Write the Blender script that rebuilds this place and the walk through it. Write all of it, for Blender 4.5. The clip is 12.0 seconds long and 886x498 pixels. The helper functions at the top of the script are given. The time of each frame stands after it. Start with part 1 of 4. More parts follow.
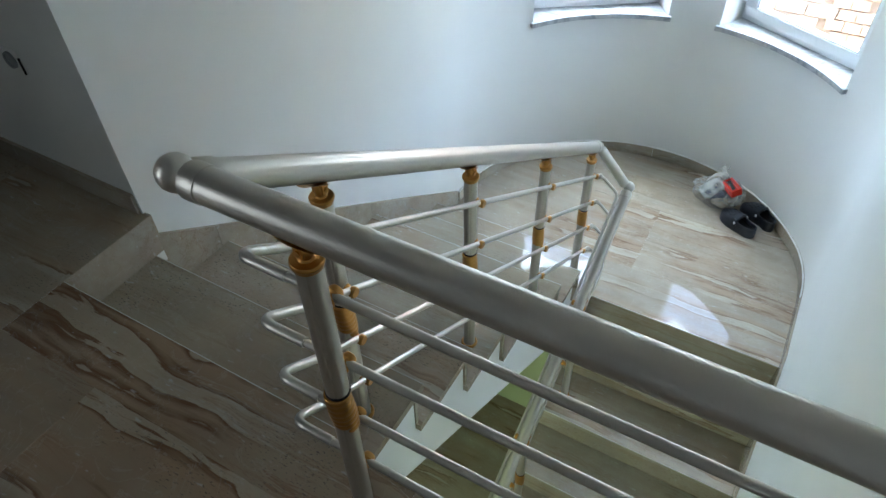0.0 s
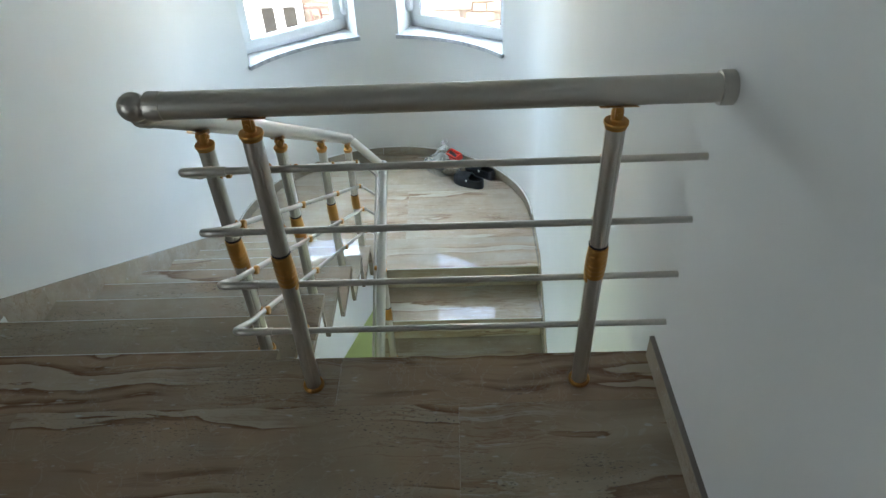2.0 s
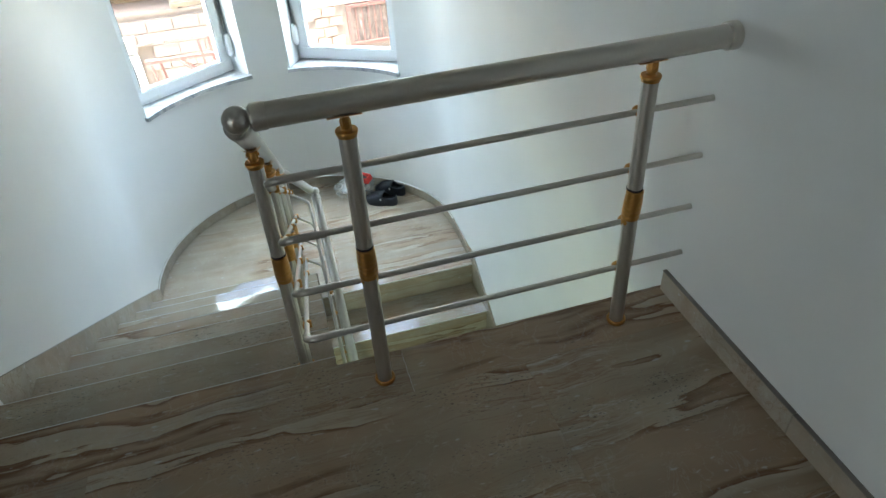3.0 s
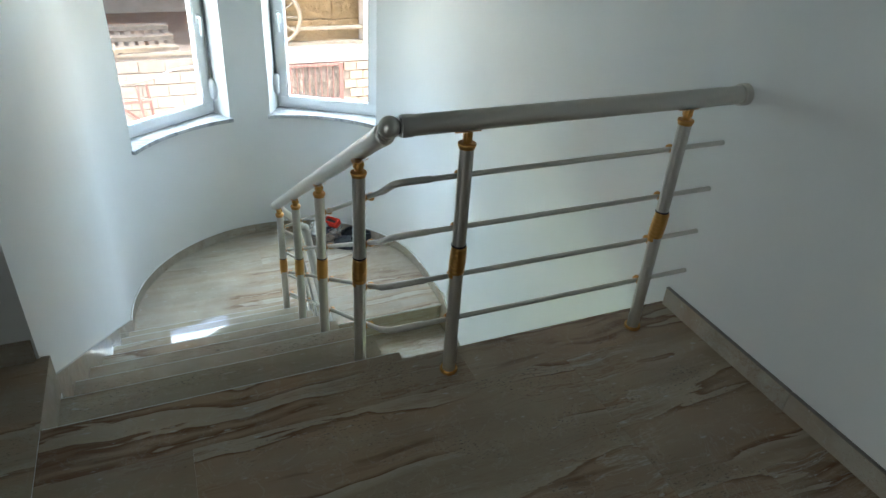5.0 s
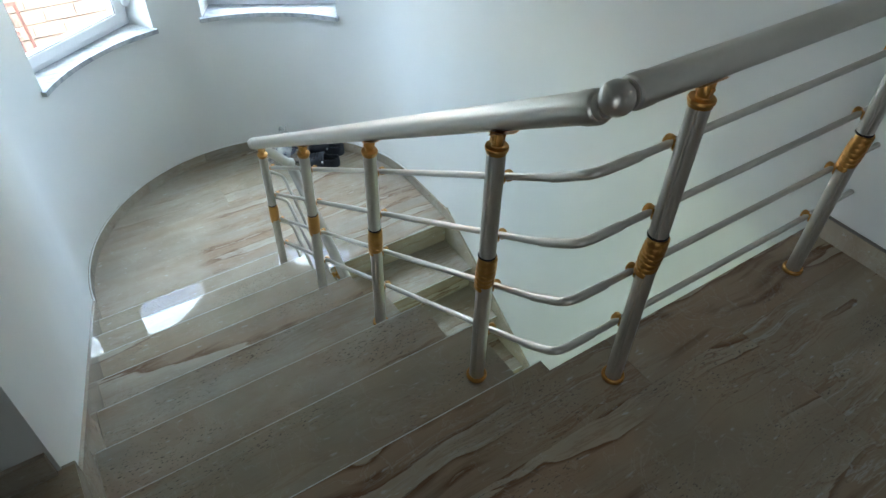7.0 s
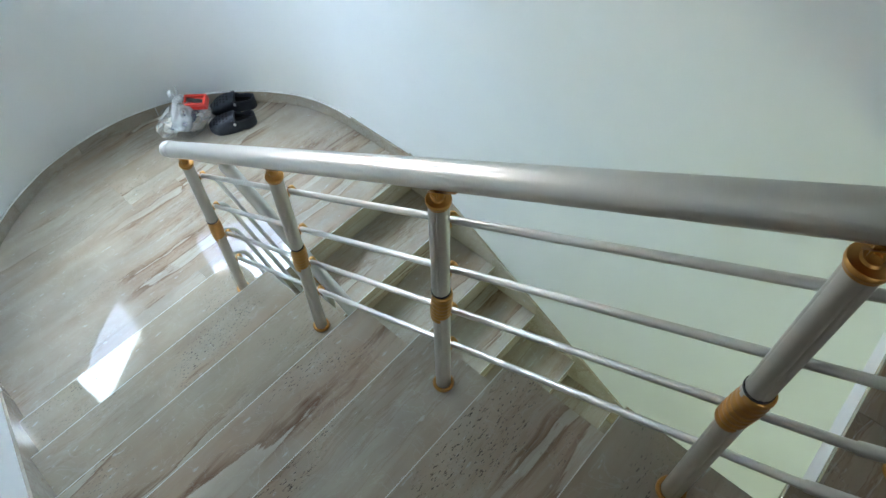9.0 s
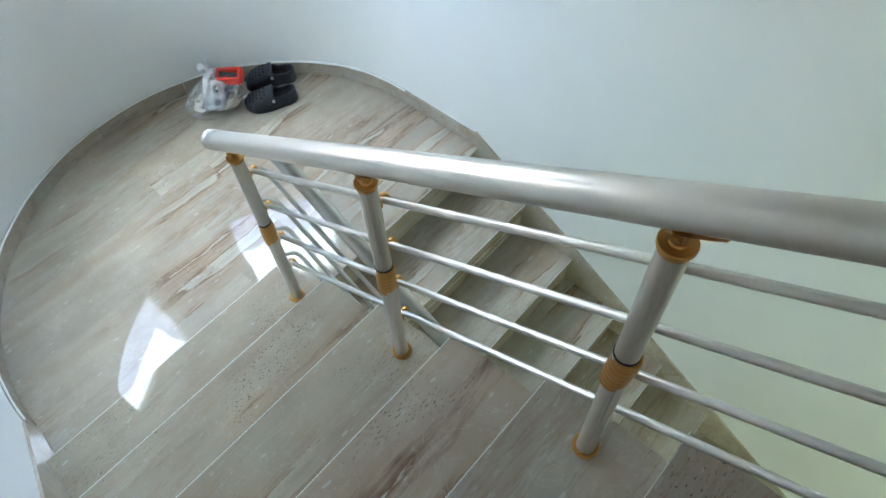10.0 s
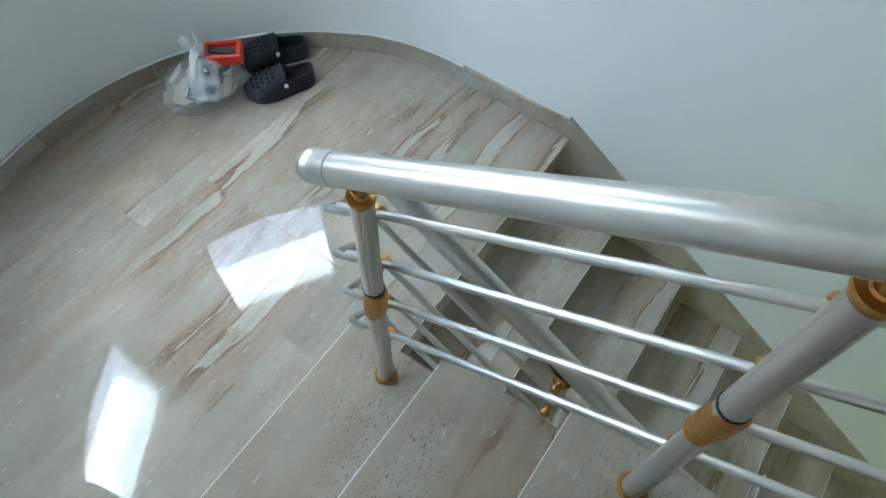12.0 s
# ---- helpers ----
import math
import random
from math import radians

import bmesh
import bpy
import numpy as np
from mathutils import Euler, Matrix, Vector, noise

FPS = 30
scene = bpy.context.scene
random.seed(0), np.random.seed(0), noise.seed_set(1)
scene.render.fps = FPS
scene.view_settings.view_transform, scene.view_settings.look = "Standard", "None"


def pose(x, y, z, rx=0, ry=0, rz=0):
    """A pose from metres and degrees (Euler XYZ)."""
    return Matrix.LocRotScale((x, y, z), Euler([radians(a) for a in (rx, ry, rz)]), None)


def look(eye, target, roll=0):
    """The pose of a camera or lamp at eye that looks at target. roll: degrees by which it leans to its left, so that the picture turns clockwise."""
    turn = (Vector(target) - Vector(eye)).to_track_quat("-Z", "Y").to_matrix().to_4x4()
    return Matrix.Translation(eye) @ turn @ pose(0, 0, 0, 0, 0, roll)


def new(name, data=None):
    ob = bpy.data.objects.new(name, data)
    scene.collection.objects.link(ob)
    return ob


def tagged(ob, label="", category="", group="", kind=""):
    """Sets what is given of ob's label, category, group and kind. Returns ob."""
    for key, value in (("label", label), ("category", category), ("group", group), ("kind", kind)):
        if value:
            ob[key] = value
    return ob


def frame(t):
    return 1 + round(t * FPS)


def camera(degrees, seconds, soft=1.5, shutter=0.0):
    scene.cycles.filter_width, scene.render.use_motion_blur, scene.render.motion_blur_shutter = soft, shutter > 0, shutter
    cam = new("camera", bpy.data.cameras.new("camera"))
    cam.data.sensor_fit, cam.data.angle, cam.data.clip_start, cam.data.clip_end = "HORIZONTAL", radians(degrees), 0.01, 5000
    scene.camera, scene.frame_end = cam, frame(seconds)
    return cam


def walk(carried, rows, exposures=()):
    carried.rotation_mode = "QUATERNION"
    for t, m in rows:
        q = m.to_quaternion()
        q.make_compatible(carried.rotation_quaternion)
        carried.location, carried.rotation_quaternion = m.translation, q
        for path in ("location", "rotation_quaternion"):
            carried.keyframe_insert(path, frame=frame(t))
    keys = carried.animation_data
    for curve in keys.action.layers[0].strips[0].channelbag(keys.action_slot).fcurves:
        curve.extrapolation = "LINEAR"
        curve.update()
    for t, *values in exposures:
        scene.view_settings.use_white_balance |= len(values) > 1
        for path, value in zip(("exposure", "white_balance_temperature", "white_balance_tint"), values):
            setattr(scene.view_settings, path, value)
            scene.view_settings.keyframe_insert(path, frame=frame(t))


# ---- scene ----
cam = camera(67.6, 12.0)
PATH = [
    (0, (0.484, -0.445, 1.426), (-0.253, 0.775, 0.023), -1.8),
    (0.5, (0.409, -0.653, 1.436), (-0.213, 0.7, 0.1), -3.0),
    (1, (0.375, -0.881, 1.448), (-0.06, 0.56, 0.13), -2.5),
    (1.5, (0.434, -1.072, 1.437), (0.117, 0.398, 0.118), -4.0),
    (2, (0.411, -1.174, 1.448), (0.364, 0.367, 0.175), -2.7),
    (2.5, (0.166, -1.235, 1.442), (0.395, 0.314, 0.198), -5.1),
    (4.5, (-0.64, -1.473, 1.477), (0.047, 0.062, 0.396), 2.7),
    (5, (-0.719, -1.48, 1.471), (-0.016, 0.073, 0.425), 3.9),
    (5.5, (-0.924, -1.344, 1.453), (-0.138, 0.114, 0.332), 1.4),
    (6, (-0.978, -1.142, 1.425), (-0.164, 0.247, 0.238), 2.5),
    (6.5, (-0.964, -0.888, 1.401), (-0.187, 0.448, 0.132), 2.1),
    (8.5, (-0.829, 0.17, 1.235), (0.092, 0.963, -0.353), -0.0),
    (9, (-0.79, 0.336, 1.161), (0.088, 1.141, -0.446), -1.2),
    (9.5, (-0.714, 0.543, 1.031), (0.043, 1.355, -0.632), -3.1),
    (10, (-0.697, 0.772, 0.891), (0.085, 1.558, -0.774), -4.1),
    (10.5, (-0.701, 0.957, 0.791), (0.094, 1.725, -0.876), -2.1),
    (11, (-0.645, 1.178, 0.679), (0.102, 1.932, -1.016), -3.1),
    (11.5, (-0.674, 1.417, 0.522), (0.142, 2.05, -1.191), -0.5),
    (12, (-0.632, 1.626, 0.367), (0.237, 2.194, -1.343), 2.6),
]
walk(cam, [(t, look(e, a, r)) for t, e, a, r in PATH], [(0.0, 4.05, 5700, 7), (1.0, 4.03, 5750, 7), (2.0, 4.12, 5850, 6), (4.5, 3.90, 5800, 3), (6.5, 3.93, 5700, 4), (8.5, 4.25, 5650, 7), (11.0, 4.06, 5700, 7), (12.0, 3.82, 5600, 5)])

# ---- daylight: the sun stands behind the house and falls on the yard and the barn ----
SUN_EL, SUN_AZ = 79.0, 205.0
world = bpy.data.worlds.new("sky")
scene.world = world
world.use_nodes = True
wn = world.node_tree
sky = wn.nodes.new("ShaderNodeTexSky")
sky.sky_type, sky.sun_disc = "NISHITA", False
sky.sun_elevation, sky.sun_rotation = radians(SUN_EL), radians(SUN_AZ)
sky.air_density, sky.dust_density, sky.ozone_density = 1.0, 8.0, 1.0
wn.links.new(sky.outputs[0], wn.nodes["Background"].inputs[0])
wn.nodes["Background"].inputs[1].default_value = 0.15
sun = new("sun", bpy.data.lights.new("sun", "SUN"))
sun.data.energy, sun.data.angle, sun.data.color = 2.0, radians(0.5), (1.0, 0.95, 0.86)
az = radians(SUN_AZ)
sun.matrix_world = look((20 * math.sin(az), 20 * math.cos(az), 20 * math.tan(radians(SUN_EL))), (0, 0, 0))

# area lamps; those for the hall below and the upper landing are unseen fills
def area_lamp(name, place, target, w, h, watts, colour, spread_deg=180.0):
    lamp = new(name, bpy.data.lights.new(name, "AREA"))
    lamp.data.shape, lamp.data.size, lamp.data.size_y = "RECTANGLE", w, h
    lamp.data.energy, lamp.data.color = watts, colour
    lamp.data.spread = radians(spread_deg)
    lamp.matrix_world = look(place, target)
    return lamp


# added lamps high in the two stair windows, boosting the sky's light
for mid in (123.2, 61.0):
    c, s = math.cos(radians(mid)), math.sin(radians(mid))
    area_lamp("stair_window_fill", (-0.095 + 1.34 * c, 2.52 + 1.34 * s, 0.60), (-0.095 + 0.25 * c, 2.52 + 0.25 * s, -0.35), 0.74, 0.30, 0.64, (0.85, 0.97, 1.0), 165.0)
# unseen fill lamp, added for light from the rooms behind the landing
area_lamp("landing_fill_light", (-2.96, -1.95, 1.2), (0.9, -0.45, 0.9), 2.3, 1.9, 0.72, (1.0, 1.0, 0.95), 95.0)
# unseen yellow-green fill lamp, added to brighten the lower flight
area_lamp("hall_fill_light", (-2.5, -3.1, -1.7), (-0.4, 1.2, -2.1), 1.2, 1.2, 3.2, (0.93, 1.0, 0.70))

# ---- materials ----
def material(name, colour=(0.8, 0.8, 0.8), rough=0.5, metal=0.0):
    m = bpy.data.materials.new(name)
    m.use_nodes = True
    b = m.node_tree.nodes["Principled BSDF"]
    b.inputs["Base Color"].default_value = (*colour, 1)
    b.inputs["Roughness"].default_value, b.inputs["Metallic"].default_value = rough, metal
    return m


class Nodes:
    """Short ways to wire a material."""

    def __init__(self, m):
        self.t = m.node_tree
        self.out = self.t.nodes["Principled BSDF"]

    def add(self, kind, **values):
        n = self.t.nodes.new("ShaderNode" + kind)
        for k, v in values.items():
            n.inputs[k.replace("_", " ")].default_value = v
        return n

    def link(self, a, b):
        self.t.links.new(a, b)

    def coords(self, scale=(1, 1, 1), shuffle=0.0, world_space=False):
        if world_space:
            src = self.add("NewGeometry").outputs["Position"]
        else:
            src = self.add("TexCoord").outputs["Object"]
        mp = self.add("Mapping")
        mp.inputs["Scale"].default_value = scale
        self.link(src, mp.inputs["Vector"])
        if shuffle:
            rnd = self.add("ObjectInfo").outputs["Random"]
            v = self.add("VectorMath")
            v.operation = "SCALE"
            v.inputs[0].default_value = (7.3, 3.1, 5.7)
            sc = self.add("Math", )
            sc.operation = "MULTIPLY"
            sc.inputs[1].default_value = shuffle
            self.link(rnd, sc.inputs[0])
            self.link(sc.outputs[0], v.inputs["Scale"])
            self.link(v.outputs[0], mp.inputs["Location"])
        return mp.outputs[0]

    def noise(self, vec, scale, detail=4.0, rough=0.55, warp=0.0):
        n = self.add("TexNoise", Scale=scale, Detail=detail, Roughness=rough, Distortion=warp)
        self.link(vec, n.inputs["Vector"])
        return n.outputs["Fac"]

    def ramp(self, fac, stops):
        r = self.add("ValToRGB")
        el = r.color_ramp.elements
        while len(el) < len(stops):
            el.new(0.5)
        for e, (p, c) in zip(el, stops):
            e.position = p
            e.color = (*c, 1) if len(c) == 3 else c
        self.link(fac, r.inputs[0])
        return r.outputs[0]

    def mix(self, fac, a, b, kind="MIX"):
        m = self.add("Mix")
        m.data_type, m.blend_type = "RGBA", kind
        if isinstance(fac, float):
            m.inputs[0].default_value = fac
        else:
            self.link(fac, m.inputs[0])
        for k, c in ((6, a), (7, b)):
            if isinstance(c, tuple):
                m.inputs[k].default_value = (*c, 1)
            else:
                self.link(c, m.inputs[k])
        return m.outputs[2]

    def bump(self, height, strength=0.2, distance=0.002):
        b = self.add("Bump", Strength=strength, Distance=distance)
        self.link(height, b.inputs["Height"])
        self.link(b.outputs[0], self.out.inputs["Normal"])

    def base(self, c):
        self.link(c, self.out.inputs["Base Color"])

    def rough(self, c):
        self.link(c, self.out.inputs["Roughness"])


def g(v):
    return (v, v, v)


def marble_material(name, tones, grain, bend, fray, rarity, patch_at, strength, wisps, pits):
    """Polished cream marble; the runs differ in tone, in how many veins they carry and in how pitted they are."""
    m = material(name, rough=0.1)
    n = Nodes(m)
    co = n.coords((1, 1, 1), 6.0)
    warp = n.add("TexNoise", Scale=3.0, Detail=2.0, Roughness=0.5)
    n.link(co, warp.inputs["Vector"])
    bent = n.add("VectorMath")
    bent.operation = "MULTIPLY_ADD"
    n.link(warp.outputs["Color"], bent.inputs[0])
    bent.inputs[1].default_value = bend
    n.link(co, bent.inputs[2])
    run = n.add("Mapping")
    run.inputs["Scale"].default_value = grain
    run.inputs["Rotation"].default_value = (0, 0, radians(6))
    n.link(bent.outputs[0], run.inputs["Vector"])
    flow = run.outputs[0]
    ground = n.ramp(n.noise(flow, 0.8, 5.0, 0.55), list(zip((0.30, 0.45, 0.57, 0.72), tones)))
    # soft brown clouds
    cloud = n.ramp(n.noise(n.coords((1.0, 1.8, 1.0), 6.0), 4.0, 4.0, 0.6), [(0.48, g(0.0)), (0.68, g(0.35))])
    c = n.mix(cloud, ground, (0.30, 0.235, 0.17))
    # long pale seams edged with rust brown, in drifts; soft tan shadows run beside them
    seam = n.noise(flow, 1.0, 7.0, fray, 0.1)
    patch = n.ramp(n.noise(co, 1.5, 1.0), [(patch_at, g(0.0)), (patch_at + 0.12, g(strength))])
    tan = n.ramp(seam, [(rarity - 0.160, g(0.0)), (rarity - 0.040, g(0.5)), (rarity + 0.040, g(0.0))])
    edge = n.ramp(seam, [(rarity - 0.036, g(0.0)), (rarity - 0.012, g(0.7)), (rarity - 0.003, g(1.0)), (rarity + 0.001, g(0.0))])
    core = n.ramp(seam, [(rarity - 0.003, g(0.0)), (rarity + 0.004, g(0.75)), (rarity + 0.040, g(0.55)), (rarity + 0.085, g(0.0))])
    c = n.mix(n.mix(1.0, tan, patch, "MULTIPLY"), c, (0.34, 0.215, 0.125))
    c = n.mix(n.mix(1.0, core, patch, "MULTIPLY"), c, tuple(1.24 * v for v in tones[3]))
    c = n.mix(n.mix(1.0, edge, patch, "MULTIPLY"), c, (0.145, 0.072, 0.036))
    # thin wisps along the grain
    long = n.add("Mapping")
    long.inputs["Scale"].default_value = (0.5, 7.0, 7.0)
    long.inputs["Rotation"].default_value = (0, 0, radians(6))
    n.link(bent.outputs[0], long.inputs["Vector"])
    wide = n.ramp(n.noise(co, 1.3, 1.0), [(0.40, g(0.05)), (0.58, g(wisps))])
    for sc, lo, amount, tone in ((1.2, 0.50, 0.75, (0.23, 0.135, 0.08)), (2.3, 0.55, 0.5, (0.25, 0.165, 0.105)), (1.6, 0.43, 0.5, (0.54, 0.54, 0.49))):
        line = n.ramp(n.noise(long.outputs[0], sc, 6.0, 0.62, 0.3), [(lo, g(0.0)), (lo + 0.024, g(amount)), (lo + 0.032, g(0.0))])
        c = n.mix(n.mix(1.0, line, wide, "MULTIPLY"), c, tone)
    # faint milky threads and short pale scratches
    milk = n.ramp(n.noise(co, 6.0, 5.0, 0.55, 1.6), [(0.487, g(0.0)), (0.50, g(0.15)), (0.508, g(0.0))])
    c = n.mix(milk, c, (0.62, 0.63, 0.59))
    fleck = n.ramp(n.noise(n.coords((0.5, 1.6, 1), 4.0), 38.0, 2.0, 0.5), [(0.68, g(0.0)), (0.74, g(0.4))])
    c = n.mix(fleck, c, (0.62, 0.63, 0.60))
    # small dark pits in drifts
    dots = n.ramp(n.noise(n.coords((0.5, 1.5, 1), 6.0), 165.0, 2.0, 0.5), [(0.61, g(0.0)), (0.68, g(1.0))])
    drift = n.ramp(n.noise(n.coords((1, 2.2, 1), 6.0), 2.2, 3.0, 0.6), [(0.50, g(0.0)), (0.62, g(pits))])
    c = n.mix(n.mix(1.0, dots, drift, "MULTIPLY"), c, (0.12, 0.10, 0.085))
    n.base(n.mix(1.0, c, n.ramp(n.noise(co, 5.0, 5.0), [(0.3, g(0.88)), (0.7, g(1.05))]), "MULTIPLY"))
    n.rough(n.ramp(n.noise(co, 9.0, 4.0), [(0.3, g(0.008)), (0.75, g(0.035))]))
    # the polish is slightly wavy
    n.bump(n.noise(co, 3.5, 2.0, 0.5), 0.10, 0.004)
    n.out.inputs["Specular IOR Level"].default_value = 0.48
    return m


def plaster_material(name, colour):
    m = material(name, colour, 0.62)
    n = Nodes(m)
    co = n.coords(world_space=True)
    tint = tuple(c * 0.95 for c in colour)
    n.base(n.mix(n.ramp(n.noise(co, 1.3, 5.0), [(0.35, g(0.0)), (0.7, g(1.0))]), colour, tint))
    n.rough(n.ramp(n.noise(co, 2.0, 3.0), [(0.3, g(0.5)), (0.7, g(0.66))]))
    n.bump(n.noise(co, 55.0, 6.0, 0.6), 0.10, 0.0015)
    return m


def metal_material(name, colour, rough, metal=1.0):
    m = material(name, colour, rough, metal)
    n = Nodes(m)
    co = n.coords((1, 1, 1), 2.0)
    n.rough(n.ramp(n.noise(co, 6.0, 3.0), [(0.3, g(rough * 0.97)), (0.7, g(rough * 1.04))]))
    return m


CREAM = ((0.37, 0.305, 0.235), (0.43, 0.375, 0.30), (0.39, 0.345, 0.28), (0.445, 0.41, 0.345))
GREYISH = ((0.335, 0.27, 0.195), (0.39, 0.338, 0.255), (0.35, 0.30, 0.226), (0.405, 0.368, 0.29))
WARM = ((0.290, 0.222, 0.150), (0.350, 0.280, 0.198), (0.305, 0.245, 0.172), (0.360, 0.305, 0.228))
MARBLE = marble_material("streaked_marble", CREAM, (0.40, 6.0, 6.0), (0.12, 0.06, 0.06), 0.54, 0.57, 0.45, 0.75, 0.6, 0.5)
BOLD = marble_material("bold_veined_marble", WARM, (0.30, 4.6, 4.6), (0.14, 0.08, 0.08), 0.52, 0.553, 0.33, 1.0, 1.0, 0.9)
CALM = marble_material("pitted_marble", GREYISH, (0.55, 6.0, 6.0), (0.12, 0.06, 0.06), 0.54, 0.57, 0.50, 0.8, 0.35, 1.0)
VEINED = marble_material("veined_marble", CREAM, (0.42, 5.0, 5.0), (0.12, 0.07, 0.07), 0.52, 0.560, 0.42, 0.9, 0.4, 1.0)
SKIRT = marble_material("skirting_marble", CREAM, (0.60, 6.0, 6.0), (0.10, 0.06, 0.06), 0.52, 0.59, 0.58, 0.35, 0.6, 0.3)
PLASTER = plaster_material("white_plaster", (0.80, 0.81, 0.80))
GREEN = plaster_material("pale_green_plaster", (0.58, 0.67, 0.38))
CEIL = plaster_material("ceiling_white", (0.60, 0.60, 0.59))
ALU = metal_material("satin_aluminium", (0.585, 0.558, 0.515), 0.34, 0.82)
GOLD = metal_material("brushed_brass", (0.55, 0.295, 0.085), 0.36)
BLACK = material("black_rubber", (0.015, 0.015, 0.015), 0.5)
GROUT = material("dark_joint", (0.20, 0.18, 0.16), 0.9)


def sill_material():
    m = material("grey_veined_marble", rough=0.25)
    n = Nodes(m)
    co = n.coords((1, 2.2, 1), 3.0, True)
    f = n.noise(co, 9.0, 7.0, 0.65, 1.2)
    n.base(n.ramp(f, [(0.36, (0.30, 0.32, 0.35)), (0.47, (0.45, 0.465, 0.49)), (0.6, (0.56, 0.57, 0.585))]))
    return m


SILL = sill_material()
PVC = material("white_pvc", (0.80, 0.82, 0.83), 0.28)
GASKET = material("grey_gasket", (0.22, 0.24, 0.25), 0.6)


def glass_material():
    m = bpy.data.materials.new("window_glass")
    m.use_nodes = True
    b = m.node_tree.nodes["Principled BSDF"]
    b.inputs["Transmission Weight"].default_value = 1.0
    b.inputs["Roughness"].default_value = 0.0
    b.inputs["IOR"].default_value = 1.0
    b.inputs["Base Color"].default_value = (0.97, 0.99, 0.98, 1)
    b.inputs["Specular IOR Level"].default_value = 0.0
    b.inputs["Coat Weight"].default_value = 0.25
    b.inputs["Coat Roughness"].default_value = 0.0
    return m


GLASS = glass_material()


# ---- mesh helpers ----
def mesh_of(name, bm, mat):
    me = bpy.data.meshes.new(name)
    bmesh.ops.recalc_face_normals(bm, faces=bm.faces)
    bm.to_mesh(me)
    bm.free()
    me.materials.append(mat)
    return me


def smooth(me, on=True):
    me.polygons.foreach_set("use_smooth", [on] * len(me.polygons))
    return me


def part(name, bm, mat, parent, label="", shade=False):
    me = mesh_of(name, bm, mat)
    if shade:
        smooth(me)
        me.set_sharp_from_angle(angle=radians(38))
    ob = new(name, me)
    if parent:
        ob.parent = parent
    return tagged(ob, label)


def piece(name, me, parent, m=None):
    ob = new(name, me)
    ob.parent = parent
    if m is not None:
        ob.matrix_local = m
    return ob


def thing(name, label, category, group="", kind="", m=None):
    ob = tagged(new(name), label, category, group, kind)
    if m is not None:
        ob.matrix_world = m
    return ob


def box(bm, x0, y0, z0, x1, y1, z1, bevel=0.0, m=None):
    v = bmesh.ops.create_cube(bm, size=1)["verts"]
    for p in v:
        p.co = Vector((x0 + (p.co.x + 0.5) * (x1 - x0), y0 + (p.co.y + 0.5) * (y1 - y0), z0 + (p.co.z + 0.5) * (z1 - z0)))
    if bevel:
        e = list({e for p in v for e in p.link_edges})
        r = bmesh.ops.bevel(bm, geom=e, offset=bevel, segments=2, affect="EDGES", profile=0.7)
        v = list({q for f in r["faces"] for q in f.verts} | {p for p in v if p.is_valid})
    if m is not None:
        bmesh.ops.transform(bm, matrix=m, verts=v)
    return v


def prism(bm, pts, z0, z1, chamfer=0.0):
    """A flat slab over an outline (x, y), with a worn upper edge."""
    cx, cy = sum(p[0] for p in pts) / len(pts), sum(p[1] for p in pts) / len(pts)
    rings = [[bm.verts.new((x, y, z0)) for x, y in pts]]
    if chamfer:
        rings.append([bm.verts.new((x, y, z1 - chamfer)) for x, y in pts])
    top = []
    for x, y in pts:
        d = max(math.hypot(x - cx, y - cy), 1e-6)
        k = chamfer * 1.3 / d
        top.append(bm.verts.new((x + (cx - x) * k, y + (cy - y) * k, z1)))
    rings.append(top)
    n = len(pts)
    for a, b in zip(rings, rings[1:]):
        for i in range(n):
            bm.faces.new((a[i], a[(i + 1) % n], b[(i + 1) % n], b[i]))
    bm.faces.new(rings[0][::-1])
    bm.faces.new(rings[-1])


def side_slab(bm, pts, x0, x1):
    """An outline (y, z) drawn out along x."""
    a = [bm.verts.new((x0, y, z)) for y, z in pts]
    b = [bm.verts.new((x1, y, z)) for y, z in pts]
    n = len(pts)
    for i in range(n):
        bm.faces.new((a[i], a[(i + 1) % n], b[(i + 1) % n], b[i]))
    bm.faces.new(a[::-1])
    bm.faces.new(b)


def lathe(bm, profile, seg=24, m=None, grooves=()):
    rings = []
    for r, z in profile:
        if r < 1e-6:
            rings.append([bm.verts.new((0, 0, z))])
        else:
            rr = [r * (0.945 if i in grooves else 1.0) for i in range(seg)]
            rings.append([bm.verts.new((rr[i] * math.cos(2 * math.pi * i / seg), rr[i] * math.sin(2 * math.pi * i / seg), z)) for i in range(seg)])
    for a, b in zip(rings, rings[1:]):
        if len(a) == 1 and len(b) == 1:
            continue
        for i in range(seg):
            j = (i + 1) % seg
            if len(a) == 1:
                bm.faces.new((a[0], b[j], b[i]))
            elif len(b) == 1:
                bm.faces.new((a[i], a[j], b[0]))
            else:
                bm.faces.new((a[i], a[j], b[j], b[i]))
    for r in (rings[0], rings[-1]):
        if len(r) > 1:
            bm.faces.new(r)
    if m is not None:
        bmesh.ops.transform(bm, matrix=m, verts=[v for r in rings for v in r])


